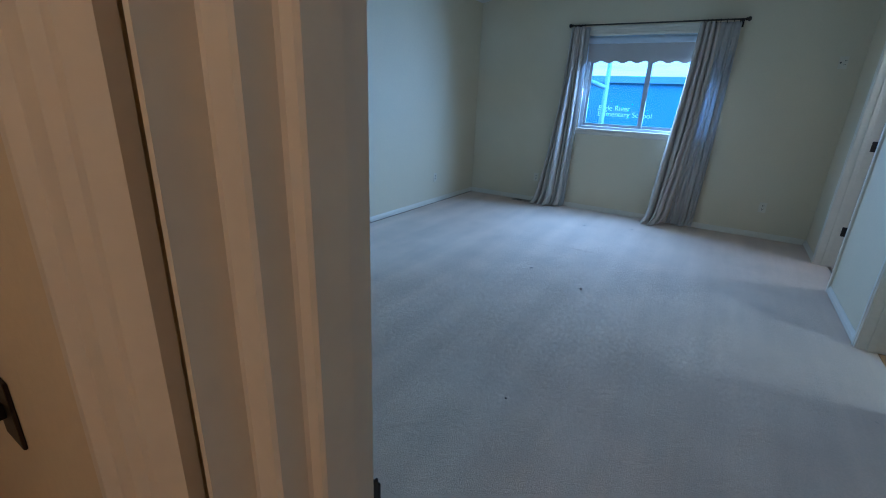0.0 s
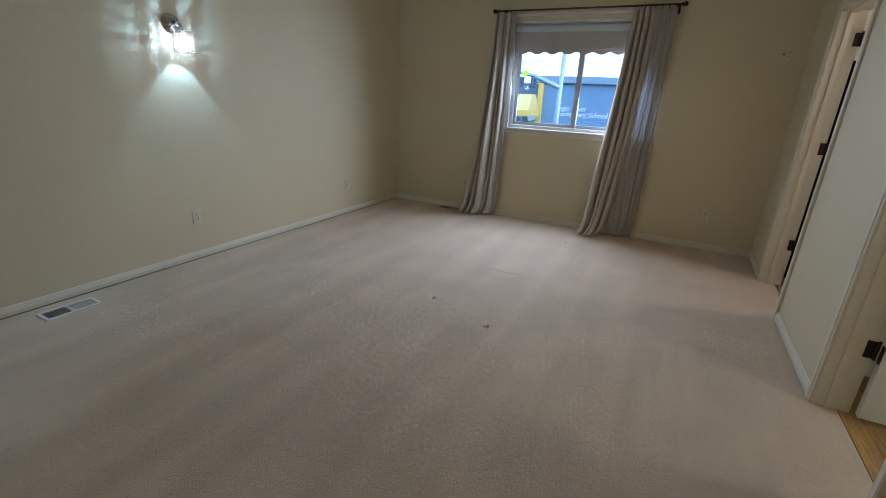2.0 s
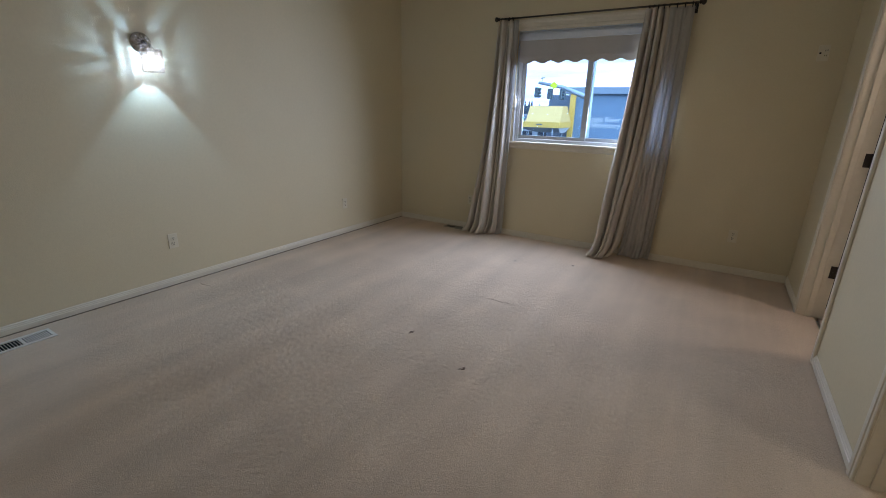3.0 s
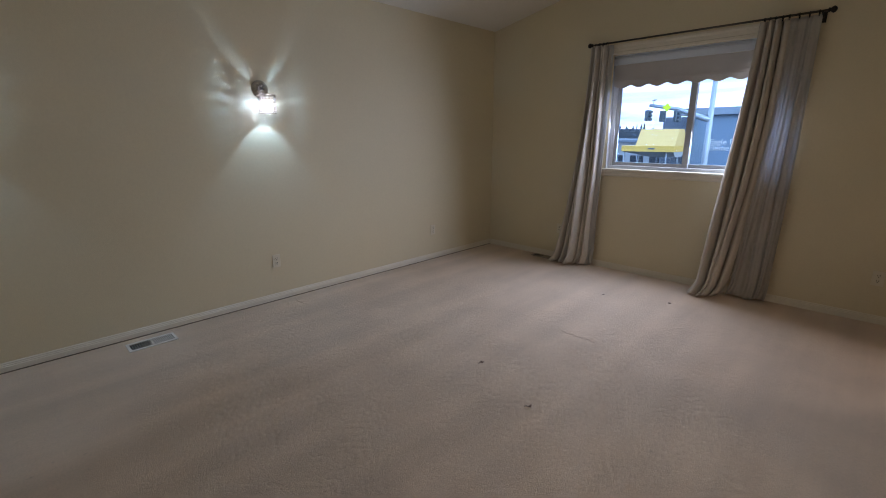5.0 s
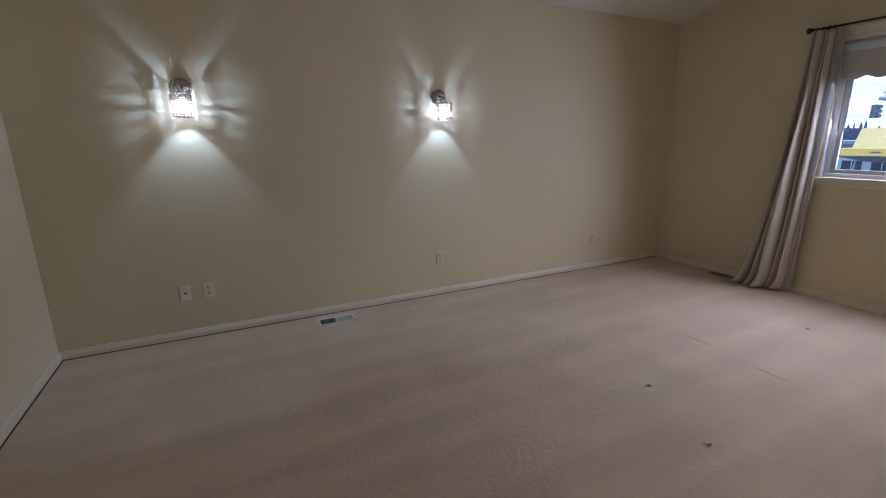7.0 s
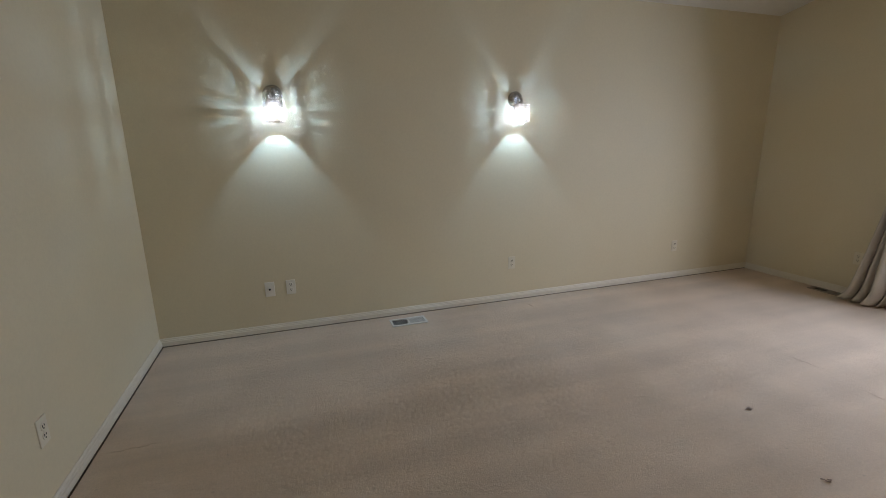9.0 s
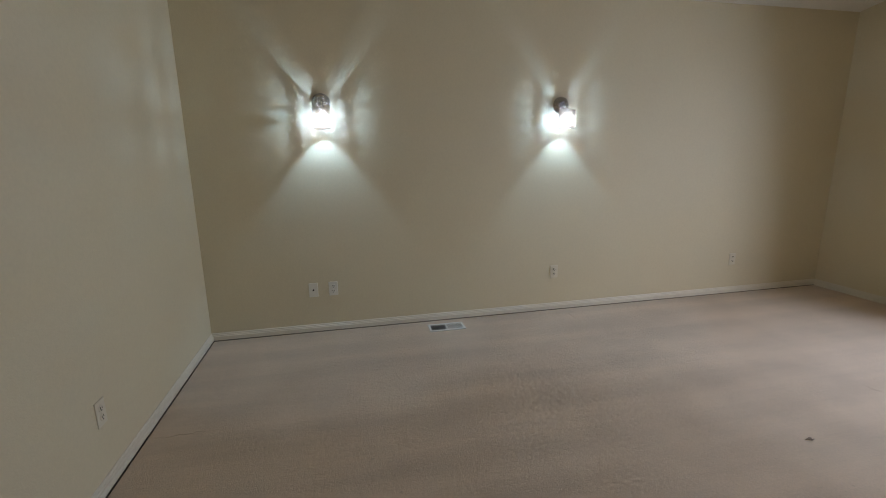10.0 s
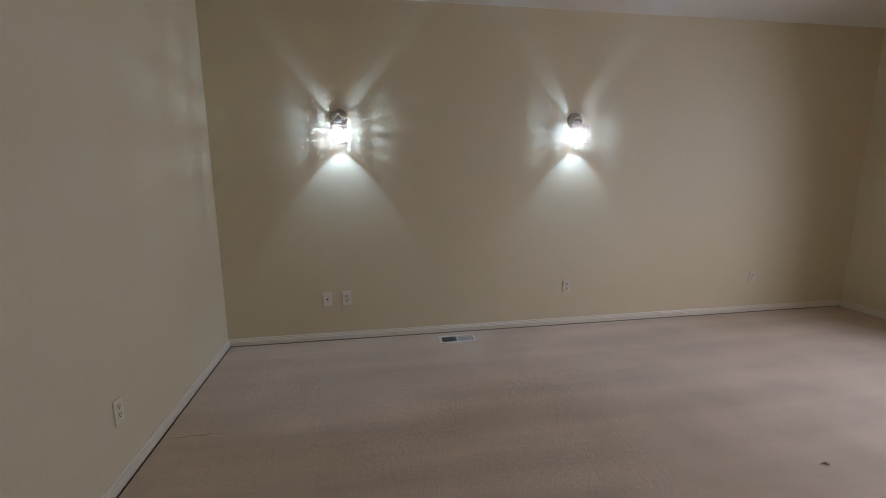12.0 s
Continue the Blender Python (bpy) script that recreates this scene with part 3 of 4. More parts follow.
extrude(bm, [(0, 0), (0.014, 0), (0.017, 0.006), (0.017, 0.026), (0.012, 0.032), (0.012, 0.064), (0.018, 0.070), (0.022, 0.084), (0.022, 0.098), (0, 0.098)], m, WX1 - WX0 + 0.06)
part("head_casing", bm, TRIM, win, "white painted head casing")
for a in ((WX0, WX0 + 0.005, WZ0 + 0.015, WZ1 - 0.006), (WX1 - 0.005, WX1, WZ0 + 0.015, WZ1 - 0.006), (WX0, WX1, WZ1 - 0.005, WZ1)):
    bm = bmesh.new()
    box(bm, a[0], a[1], -0.074, -0.031, a[2], a[3])
    part("liner", bm, VINYL, win, "white window liner")

# roller shade with a scalloped hem, half drawn
shade = thing("roller_shade", "grey-beige fabric roller shade with scalloped hem, partly drawn", "window shade", pose(0, YN, 0))
bm = bmesh.new()
box(bm, WX0 + 0.006, WX1 - 0.006, 0.030, 0.046, 2.118, 2.146)
box(bm, WX0 + 0.006, WX1 - 0.006, -0.002, 0.046, 2.060, 2.120, 0.004)
part("headrail", bm, VINYL, shade, "white shade headrail")
bm = bmesh.new()
tube(bm, [(WX0 + 0.012, 0.026, 2.034), (WX1 - 0.012, 0.026, 2.034)], 0.018, 16)
part("roller", bm, SHADE, shade, smooth=True)
bm = bmesh.new()
x0, x1, n = WX0 + 0.015, WX1 - 0.015, 110
period = (x1 - x0) / 8.5
front, back = [], []
for i in range(n + 1):
    x = x0 + (x1 - x0) * i / n
    dip = 0.026 * (0.5 - 0.5 * math.cos(2 * math.pi * (x - x0) / period)) ** 0.8
    col = []
    for y in (0.006, 0.0075):
        col.append([bm.verts.new((x, y + 0.002 * math.sin(x * 9), z)) for z in (2.064, 1.93, 1.905, 1.90, 1.866 - dip)])
    front.append(col[0])
    back.append(col[1])
for i in range(n):
    for k in range(4):
        bm.faces.new((front[i][k], front[i + 1][k], front[i + 1][k + 1], front[i][k + 1]))
        bm.faces.new((back[i][k], back[i][k + 1], back[i + 1][k + 1], back[i + 1][k]))
    bm.faces.new((front[i][4], front[i + 1][4], back[i + 1][4], back[i][4]))
part("fabric", bm, SHADE, shade)
bm = bmesh.new()
box(bm, x0, x1, 0.001, 0.005, 1.897, 1.921, 0.001)
part("hem_bar", bm, SHADE, shade)

# curtain rod
rod = thing("curtain_rod", "thin dark metal curtain rod above the window", "curtain rod")
RY, RZ = 5.985, 2.258
bm = bmesh.new()
tube(bm, [(-1.73, RY, RZ), (0.06, RY, RZ)], 0.008, 12)
part("rod", bm, RODM, rod, smooth=True)
for x, s in ((-1.73, -1), (0.06, 1)):
    bm = bmesh.new()
    lathe(bm, [(0.008, 0), (0.016, 0.004), (0.016, 0.010), (0.010, 0.014), (0.020, 0.024), (0.024, 0.034), (0.018, 0.046), (0.006, 0.052)], pose(x, RY, RZ, 0, 90 * s, 0), 16)
    part("finial", bm, BRONZE, rod, "dark bronze finial", True)
for x in (-1.665, 0.035):
    bm = bmesh.new()
    tube(bm, [(x, YN - 0.004, RZ - 0.03), (x, YN - 0.05, RZ - 0.028), (x, RY + 0.006, RZ - 0.018), (x, RY - 0.010, RZ - 0.012), (x, RY - 0.014, RZ + 0.004)], 0.006)
    box(bm, x - 0.016, x + 0.016, YN - 0.006, YN - 0.001, RZ - 0.065, RZ + 0.01, 0.001)
    part("bracket", bm, BRONZE, rod)


def rings(xs):
    for x in xs:
        bm = bmesh.new()
        pts = [(x, RY + 0.020 * math.cos(a), RZ - 0.010 + 0.020 * math.sin(a)) for a in [2 * math.pi * k / 16 for k in range(17)]]
        tube(bm, pts, 0.0032, 6)
        ring = solid("curtain_ring", bm, BRONZE, "small dark metal curtain ring on the rod", "curtain ring", smooth=True)
        tagged(ring, group="rings of the curtain rod")


def curtain(name, label, top, bottom, folds, depth, material, seed, omega=0.16, rows=60, puddle=0.05, lean=(1.6, 1.6)):
    """A hanging panel: top and bottom are (x, y) ends; the folds widen and wander towards the hem."""
    rnd = random.Random(seed)
    ph = [rnd.uniform(-0.5, 0.5) for _ in range(8)]
    cols = folds * 18
    bm = bmesh.new()
    grid = []
    for j in range(rows + 1):
        v = j / rows
        row = []
        for i in range(cols + 1):
            u = i / cols
            sweep = v ** (lean[0] + (lean[1] - lean[0]) * u)
            ax, ay = top[0][0] + (top[1][0] - top[0][0]) * u, top[0][1] + (top[1][1] - top[0][1]) * u
            bx, by = bottom[0][0] + (bottom[1][0] - bottom[0][0]) * u, bottom[0][1] + (bottom[1][1] - bottom[0][1]) * u
            x, y = ax + (bx - ax) * sweep, ay + (by - ay) * sweep
            wander = 0.35 * math.sin(2.3 * v + ph[0] * 4 + 5 * u) * v
            a = 2 * math.pi * folds * u + wander * 2 + 0.5 * math.sin(9 * u + ph[1] * 6)
            amp = depth * (0.55 + 0.5 * v) * (0.75 + 0.35 * math.sin(7 * u + ph[2] * 9))
            lobe = int((a + 40 * math.pi) / (2 * math.pi))
            own = 0.55 + 0.75 * ((lobe * 0.618 + seed * 0.37) % 1.0)
            f = 2 * own * abs(math.sin(a / 2)) ** 1.5 - 1
            y -= amp * f + 0.006 * math.sin(2.6 * a + 5 * v + ph[5] * 6) * (0.4 + v)
            x -= omega * amp * math.sin(a) + 0.010 * math.sin(6 * v + ph[3] * 7 + 9 * u) * v
            z = RZ - 0.02 - (RZ - 0.02 - 0.004) * v
            if v > 0.93:
                k = (v - 0.93) / 0.07
                y -= puddle * k * k * (0.7 + 0.5 * math.sin(a + 1))
                x -= 0.5 * puddle * k * k
                z += 0.012 * k * (1 + math.sin(a * 0.5 + ph[4] * 6))
            y = min(y, YN - 0.020)
            row.append(bm.verts.new((x, y, max(z, 0.004))))
        grid.append(row)
    for a, b in zip(grid, grid[1:]):
        for i in range(cols):
            bm.faces.new((a[i], a[i + 1], b[i + 1], b[i]))
    ob = solid(name, bm, material, label, "curtain", smooth=True)
    sol = ob.modifiers.new("thickness", 'SOLIDIFY')
    sol.thickness, sol.offset = 0.0025, 0
    return ob


curtain("curtain", "beige linen curtain panel gathered beside the window, trailing on the carpet", ((-1.745, RY), (-1.575, RY)), ((-1.965, 5.87), (-1.61, 6.01)), 5, 0.120, CLOTH, 3, 0.12, lean=(1.7, 1.5))
curtain("curtain", "thin beige curtain edge hanging close to the window", ((-1.575, RY + 0.005), (-1.520, RY + 0.01)), ((-1.64, 5.99), (-1.575, 6.01)), 1, 0.012, SHEER, 8, puddle=0.01)
curtain("curtain", "beige linen curtain panel gathered in folds, trailing on the carpet", ((-0.345, RY - 0.01), (-0.145, RY - 0.005)), ((-0.49, 5.80), (-0.30, 5.90)), 4, 0.120, CLOTH, 5, 0.12, puddle=0.07, lean=(1.15, 2.3))
curtain("curtain", "single layer of beige curtain, daylight glowing through", ((-0.175, RY + 0.01), (0.035, RY + 0.01)), ((-0.27, 5.955), (0.02, 6.01)), 3, 0.020, SHEER, 11, puddle=0.02)
rings((-1.70, -1.66, -1.62, -1.585, -0.315, -0.28, -0.245, -0.20, -0.16, -0.10, -0.04, 0.015))


# ---------------------------------------------------------------- wall plates, registers
def outlet(name, label, m, kind="duplex", paint=None):
    """Local x along the wall, y out of it, z up; the origin is the plate's middle."""
    paint = paint or PLASTIC
    ob = thing(name, label, "wall outlet", m, "wall plates")
    bm = bmesh.new()
    box(bm, -0.035, 0.035, 0.0, 0.006, -0.057, 0.057, 0.003)
    plate = part("plate", bm, paint, ob)
    if kind == "duplex":
        for z in (-0.020, 0.020):
            bm = bmesh.new()
            lathe(bm, [(0.0165, 0), (0.0165, 0.0025), (0.0155, 0.0032)], pose(0, 0.0055, z, -90), 20)
            socket = part("socket", bm, paint, plate)
            bm = bmesh.new()
            for x in (-0.0065, 0.0065):
                box(bm, x - 0.0020, x + 0.0020, 0.0084, 0.0092, z - 0.001, z + 0.009)
            lathe(bm, [(0.0036, 0), (0.0036, 0.0008)], pose(0, 0.0084, z - 0.008, -90), 10)
            part("slots", bm, SLOT, plate)
        screws = (0.0,)
    elif kind == "media":
        for z in (-0.018, 0.018):
            bm = bmesh.new()
            lathe(bm, [(0.0135, 0), (0.0135, 0.0025), (0.0125, 0.0032)], pose(-0.015, 0.0055, z, -90), 18)
            part("socket", bm, paint, plate)
            bm = bmesh.new()
            for x in (-0.021, -0.009):
                box(bm, x - 0.0020, x + 0.0020, 0.0084, 0.0092, z - 0.004, z + 0.006)
            part("slots", bm, SLOT, plate)
        bm = bmesh.new()
        lathe(bm, [(0.0075, 0), (0.0075, 0.004), (0.0055, 0.005), (0.0055, 0.009), (0.002, 0.009)], pose(0.020, 0.0055, 0, -90), 12)
        part("coax_jack", bm, BRONZE, plate, "dark threaded coax jack")
        screws = (-0.045, 0.045)
    else:
        bm = bmesh.new()
        lathe(bm, [(0.0075, 0), (0.0075, 0.004), (0.0055, 0.005), (0.0055, 0.009), (0.002, 0.009)], pose(0, 0.0055, 0, -90), 12)
        part("coax_jack", bm, BRONZE, plate, "dark threaded coax jack")
        screws = (-0.042, 0.042)
    for z in screws:
        bm = bmesh.new()
        lathe(bm, [(0.003, 0), (0.003, 0.001), (0.001, 0.0016)], pose(0, 0.0056, z, -90), 10)
        part("screw", bm, paint, plate)
    return ob


def west(y, z):
    return Matrix(((0, 1, 0, XL), (-1, 0, 0, y), (0, 0, 1, z), (0, 0, 0, 1)))


def north(x, z):
    return Matrix(((-1, 0, 0, x), (0, -1, 0, YN), (0, 0, 1, z), (0, 0, 0, 1)))


outlet("wall_outlet", "off-white duplex wall outlet low on the beige wall", west(3.142, 0.350), "duplex", PLATEM)
outlet("wall_outlet", "off-white duplex wall outlet low on the beige wall", west(1.248, 0.347))
outlet("cable_outlet", "off-white wall plate with a single coax jack", west(1.096, 0.345), "coax")
outlet("wall_outlet", "off-white duplex wall outlet low near the corner", west(5.02, 0.342), "duplex", PLATEM)
outlet("wall_outlet", "off-white duplex wall outlet low on the window wall", north(0.65, 0.345), "duplex", PLATEM)
outlet("wall_outlet", "off-white duplex wall outlet beside the curtain", north(-2.03, 0.345), "duplex", PLATEM)
outlet("media_outlet", "off-white plate with coax jack and sockets high on the wall", north(0.957, 1.848), "media", PLATEM)
outlet("wall_outlet", "off-white duplex wall outlet low on the entry wall", Matrix(((1, 0, 0, -1.526), (0, 1, 0, YS), (0, 0, 1, 0.335), (0, 0, 0, 1))), "duplex", PLATEM)


def floor_register(label, m, length, width, material):
    """Local x along its length; a frame, two banks of slats over a black sheet for the duct's shade."""
    ob = thing("floor_register", label, "floor vent", m, "floor registers")
    a, b, e = length / 2, width / 2, 0.019
    bm = bmesh.new()
    for r in ((-a, a, -b, -b + e), (-a, a, b - e, b), (-a, -a + e, -b + e, b - e), (a - e, a, -b + e, b - e), (-0.008, 0.008, -b + e, b - e)):
        box(bm, r[0], r[1], r[2], r[3], 0.001, 0.009, 0.0025)
    part("frame", bm, material, ob)
    # flat black sheet in place of the shade down the hollow duct
    bm = bmesh.new()
    box(bm, -a + 0.01, a - 0.01, -b + 0.01, b - 0.01, 0.0005, 0.0018)
    part("duct_shade_sheet", bm, SLOT, ob)
    for bank, tilt in ((-1, 10), (1, -68)):
        x0 = -a + e + 0.004 if bank < 0 else 0.011
        n = 8 if bank < 0 else 10
        step = (a - e - 0.014) / n
        for i in range(n):
            bm = bmesh.new()
            w = 0.0006 if bank < 0 else 0.0016
            hh = 0.0020 if bank < 0 else 0.0032
            box(bm, -w, w, -b + e, b - e, -hh, hh)
            bmesh.ops.transform(bm, matrix=pose(x0 + (i + 0.5) * step, 0, 0.006, 0, tilt, 0), verts=bm.verts)
            part("slat", bm, material, ob)
    return ob


floor_register("off-white steel floor register by the wall", pose(-2.872, 2.125, 0, 0, 0, 90), 0.292, 0.145, REGISTER)
floor_register("tan steel floor register by the curtain", pose(-2.16, 5.985, 0, 0, 0, 0), 0.30, 0.11, TANREG)


# ---------------------------------------------------------------- sconces
def sconce(y):
    """Local x out of the wall, z up; a leaf-embossed dome plate, arm and crystal shade."""
    ob = thing("wall_sconce", "lit wall sconce with crystal bead shade and ornate metal plate", "wall lamp", pose(XL, y, 0), "sconces")
    bm = bmesh.new()
    lathe(bm, [(0.067, 0), (0.067, 0.006), (0.063, 0.010), (0.058, 0.012), (0.053, 0.024), (0.040, 0.036), (0.020, 0.043), (0.003, 0.044)], pose(0, 0, 1.752, 0, 90, 0), 28)
    plate = part("wall_plate", bm, CHROME, ob, smooth=True)
    for k in range(9):
        a = radians(-120 + 30 * k) + math.pi / 2
        bm = bmesh.new()
        pts, rad = [], []
        for i in range(7):
            s = i / 6
            r = 0.012 + 0.047 * s
            w = 0.16 * math.sin(s * 3)
            pts.append((0.044 - 0.029 * s * s + 0.003 * math.sin(s * 3.1), r * math.cos(a + w), 1.752 + r * math.sin(a + w)))
            rad.append(0.0014 + 0.0070 * math.sin(math.pi * (0.1 + 0.85 * s)))
        tube(bm, pts, rad, 8)
        part("leaf_relief", bm, CHROME, plate, smooth=True)
    bm = bmesh.new()
    tube(bm, [(0.04, 0, 1.752), (0.075, 0, 1.760), (0.100, 0, 1.750), (0.113, 0, 1.732), (0.115, 0, 1.708)], [0.010, 0.009, 0.009, 0.010, 0.012], 12)
    part("arm", bm, CHROME, ob, smooth=True)
    bm = bmesh.new()
    lathe(bm, [(0.010, 1.714), (0.017, 1.708), (0.017, 1.690), (0.012, 1.684)], pose(0.115, 0, 0), 16)
    part("lamp_holder", bm, CHROME, ob, smooth=True)
    R = 0.058
    bm = bmesh.new()
    for z in (1.704, 1.566):
        ringp = [(0.115 + R * math.cos(2 * math.pi * k / 28), R * math.sin(2 * math.pi * k / 28), z) for k in range(29)]
        tube(bm, ringp, 0.0035, 6)
    for k in range(3):
        a = 2 * math.pi * k / 3 + 0.4
        tube(bm, [(0.115 + 0.012 * math.cos(a), 0.012 * math.sin(a), 1.704), (0.115 + R * math.cos(a), R * math.sin(a), 1.704)], 0.002, 6)
    for k in range(14):
        a = 2 * math.pi * k / 14
        tube(bm, [(0.115 + R * math.cos(a), R * math.sin(a), 1.566), (0.115 + R * math.cos(a), R * math.sin(a), 1.704)], 0.0012, 5)
    sh = part("shade_frame", bm, CHROME, ob, "dark metal wire shade frame")
    bm = bmesh.new()
    for k in range(18):
        a = 2 * math.pi * k / 18
        for j in range(7):
            c = Vector((0.115 + R * math.cos(a), R * math.sin(a), 1.576 + 0.0197 * j))
            bmesh.ops.create_icosphere(bm, subdivisions=1, radius=0.0112, matrix=Matrix.Translation(c) @ pose(0, 0, 0, 0, 0, math.degrees(a)))
    part("crystal_strand", bm, CRYSTAL, sh, "clear faceted crystal beads")
    bm = bmesh.new()
    lathe(bm, [(0.010, 1.684), (0.011, 1.676), (0.014, 1.668), (0.0155, 1.66)], pose(0.115, 0, 0), 14)
    part("bulb_base", bm, PLASTIC, ob)
    bm = bmesh.new()
    lathe(bm, [(0.0150, 1.664), (0.023, 1.654), (0.029, 1.638), (0.030, 1.622), (0.026, 1.604), (0.015, 1.592), (0.002, 1.588)], pose(0.115, 0, 0), 16)
    bulb = part("bulb", bm, BULB, ob, "glowing cool white bulb", True)
    bulb.visible_shadow = False


for sx, sy in SCONCES:
    sconce(sy)


# tall dark cabinet added behind the open door, so its hinge gap looks black
cab = thing("gap_fill_cabinet", "tall dark brown cabinet added behind the open door to fill its gap", "cabinet", pose(1.245, 5.56, 0))
bm = bmesh.new()
box(bm, 0, 1.2, 0.02, 0.52, 0.002, 1.76, 0.004)
part("body", bm, DARKWOOD, cab)
for x0, x1 in ((0.006, 0.597), (0.603, 1.194)):
    bm = bmesh.new()
    box(bm, x0, x1, 0.0, 0.018, 0.07, 1.74, 0.003)
    leaf = part("door", bm, DARKWOOD, cab)
    bm = bmesh.new()
    hx = x1 - 0.05 if x0 < 0.3 else x0 + 0.05
    tube(bm, [(hx, 0.0, 0.95), (hx, -0.03, 0.96), (hx, -0.03, 1.06), (hx, 0.0, 1.07)], 0.005, 8)
    part("handle", bm, BRONZE, leaf)

# lamps of the side rooms and the hall
def ceiling_lamp(label, x, y):
    ob = thing("ceiling_lamp", label, "ceiling lamp", pose(x, y, 0), "ceiling lamps")
    bm = bmesh.new()
    lathe(bm, [(0.07, 2.449), (0.07, 2.443), (0.055, 2.440)], Matrix(), 20)
    part("canopy", bm, CHROME, ob)
    bm = bmesh.new()
    lathe(bm, [(0.055, 2.440), (0.14, 2.432), (0.15, 2.422), (0.12, 2.408), (0.02, 2.400)], Matrix(), 24)
    part("glass_bowl", bm, LAMPGLASS, ob, smooth=True)


ceiling_lamp("frosted glass bowl ceiling lamp, lit", 2.47, 2.97)
ceiling_lamp("frosted glass bowl ceiling lamp, lit", 2.12, 4.92)
ceiling_lamp("frosted glass bowl ceiling lamp, lit", 0.3, -1.0)


# ---------------------------------------------------------------- lint and creases on the carpet
def lint(x, y, size, turn, label="small dark lint tuft on the carpet"):
    rnd = random.Random(int(1000 * x + 77 * y))
    bm = bmesh.new()
    for _ in range(5):
        a = rnd.uniform(0, 6.28)
        p = Vector((rnd.uniform(-0.4, 0.4) * size, rnd.uniform(-0.25, 0.25) * size, 0.003))
        q = p + Vector((math.cos(a), math.sin(a), 0)) * size * 0.55
        tube(bm, [p, (p + q) / 2 + Vector((0.1 * size, 0.1 * size, 0.004)), q], 0.0022, 5)
    solid("lint_tuft", bm, LINT, label, "lint", m=pose(x, y, 0, 0, 0, turn))


lint(-0.567, 3.328, 0.032, 10)
lint(-1.053, 3.51, 0.03, 40)
for x, y, s in ((-1.063, 5.225, 0.022), (-0.557, 5.415, 0.02), (-0.497, 1.767, 0.014)):
    lint(x, y, s, 30 * x)


def crease(p, q, wide=0.012, high=0.003):
    bm = bmesh.new()
    pts = [Vector((*p, -high * 0.3)).lerp(Vector((*q, -high * 0.3)), i / 12) + Vector((0.006 * math.sin(i * 1.7), 0.006 * math.cos(i * 2.1), 0)) for i in range(13)]
    tube(bm, pts, [0.3 * high + high * math.sin(math.pi * i / 12) for i in range(13)], 8)
    solid("carpet_ridge", bm, CARPET, "slight raised ridge in the beige carpet", "carpet ridge", "structure", True)


crease((-1.47, 4.32), (-1.12, 4.36), high=0.0015)
crease((-1.04, 4.29), (-0.62, 4.28), high=0.002)
crease((-2.93, 3.22), (-2.80, 3.24))
crease((-1.82, 0.34), (-1.83, 0.62))

# ---------------------------------------------------------------- outside
GZ = -3.6
bm = bmesh.new()
box(bm, -1500, 1500, -1500, 1500, GZ - 0.5, GZ)
solid("ground", bm, ASPHALT, "grey asphalt street and yard", "ground", "structure")
bm = bmesh.new()
box(bm, XL - T, 5.2, -2.0, YN + 0.15, GZ, -0.31)
solid("house_base", bm, EXTW, "beige sided lower storey of the house", "wall", "structure")

school = thing("school_building", "grey-blue school building with white lettering and yellow corner", "building", pose(0, 56, GZ))
bm = bmesh.new()
box(bm, -15.19, 22, 0.25, 26, 0, 7.3)
part("wall", bm, SCHOOLW, school)
bm = bmesh.new()
box(bm, -16.6, 22.5, -0.25, 26.5, 7.08, 7.82, 0.03)
part("roof", bm, SCHOOLF, school, "grey metal fascia and flat roof")
bm = bmesh.new()
box(bm, -15.80, -15.20, -0.1, 0.9, 0, 7.07, 0.02)
part("corner_column", bm, YELLOW, school, "yellow corner column")
bm = bmesh.new()
out = []
for k in range(36):
    out += [(k * 0.09, 0.0), (k * 0.09 + 0.03, -0.03), (k * 0.09 + 0.06, -0.03), (k * 0.09 + 0.08, 0.0)]
extrude(bm, [(0, 0.4)] + out + [(3.3, 0.4)], Matrix(((1, 0, 0, -19.45), (0, 1, 0, 3.2), (0, 0, 1, 0), (0, 0, 0, 1))), 7.06)
part("siding", bm, SIDING, school, "grey corrugated metal siding")


def lettering(body, x, z, size, parent):
    def word_mesh(words):
        data = bpy.data.curves.new("letter", 'FONT')
        data.body, data.size, data.extrude = words, size, 0.03
        src = new("letter_source", data)
        me = bpy.data.meshes.new_from_object(src)
        bpy.data.objects.remove(src)
        return me, max((v.co.x for v in me.vertices), default=0)

    for k, ch in enumerate(body):
        if ch == " ":
            continue
        me, own = word_mesh(ch)
        me.materials.append(LETTERS)
        ob = new("letter", me)
        ob.parent = parent
        ob.matrix_basis = pose(x + word_mesh(body[:k + 1])[1] - own, 0.21, z, 90)


for words, z in (("Eagle River", 4.06), ("Elementary School", 3.42)):
    lettering(words, -13.5, z, 0.80, school)

# yellow canopy beside the school's corner
canopy = thing("entrance_canopy", "yellow metal entrance canopy with sloped roof on posts", "canopy", pose(-0.45, 51.5, GZ))


def frustum(low, high):
    """A hipped block between two rectangles (x0, x1, y0, y1, z)."""
    bm = bmesh.new()
    v = [bm.verts.new((x, y, r[4])) for r in (low, high) for x, y in ((r[0], r[2]), (r[1], r[2]), (r[1], r[3]), (r[0], r[3]))]
    for f in ((0, 1, 5, 4), (1, 2, 6, 5), (2, 3, 7, 6), (3, 0, 4, 7), (4, 5, 6, 7), (3, 2, 1, 0)):
        bm.faces.new([v[i] for i in f])
    return bm


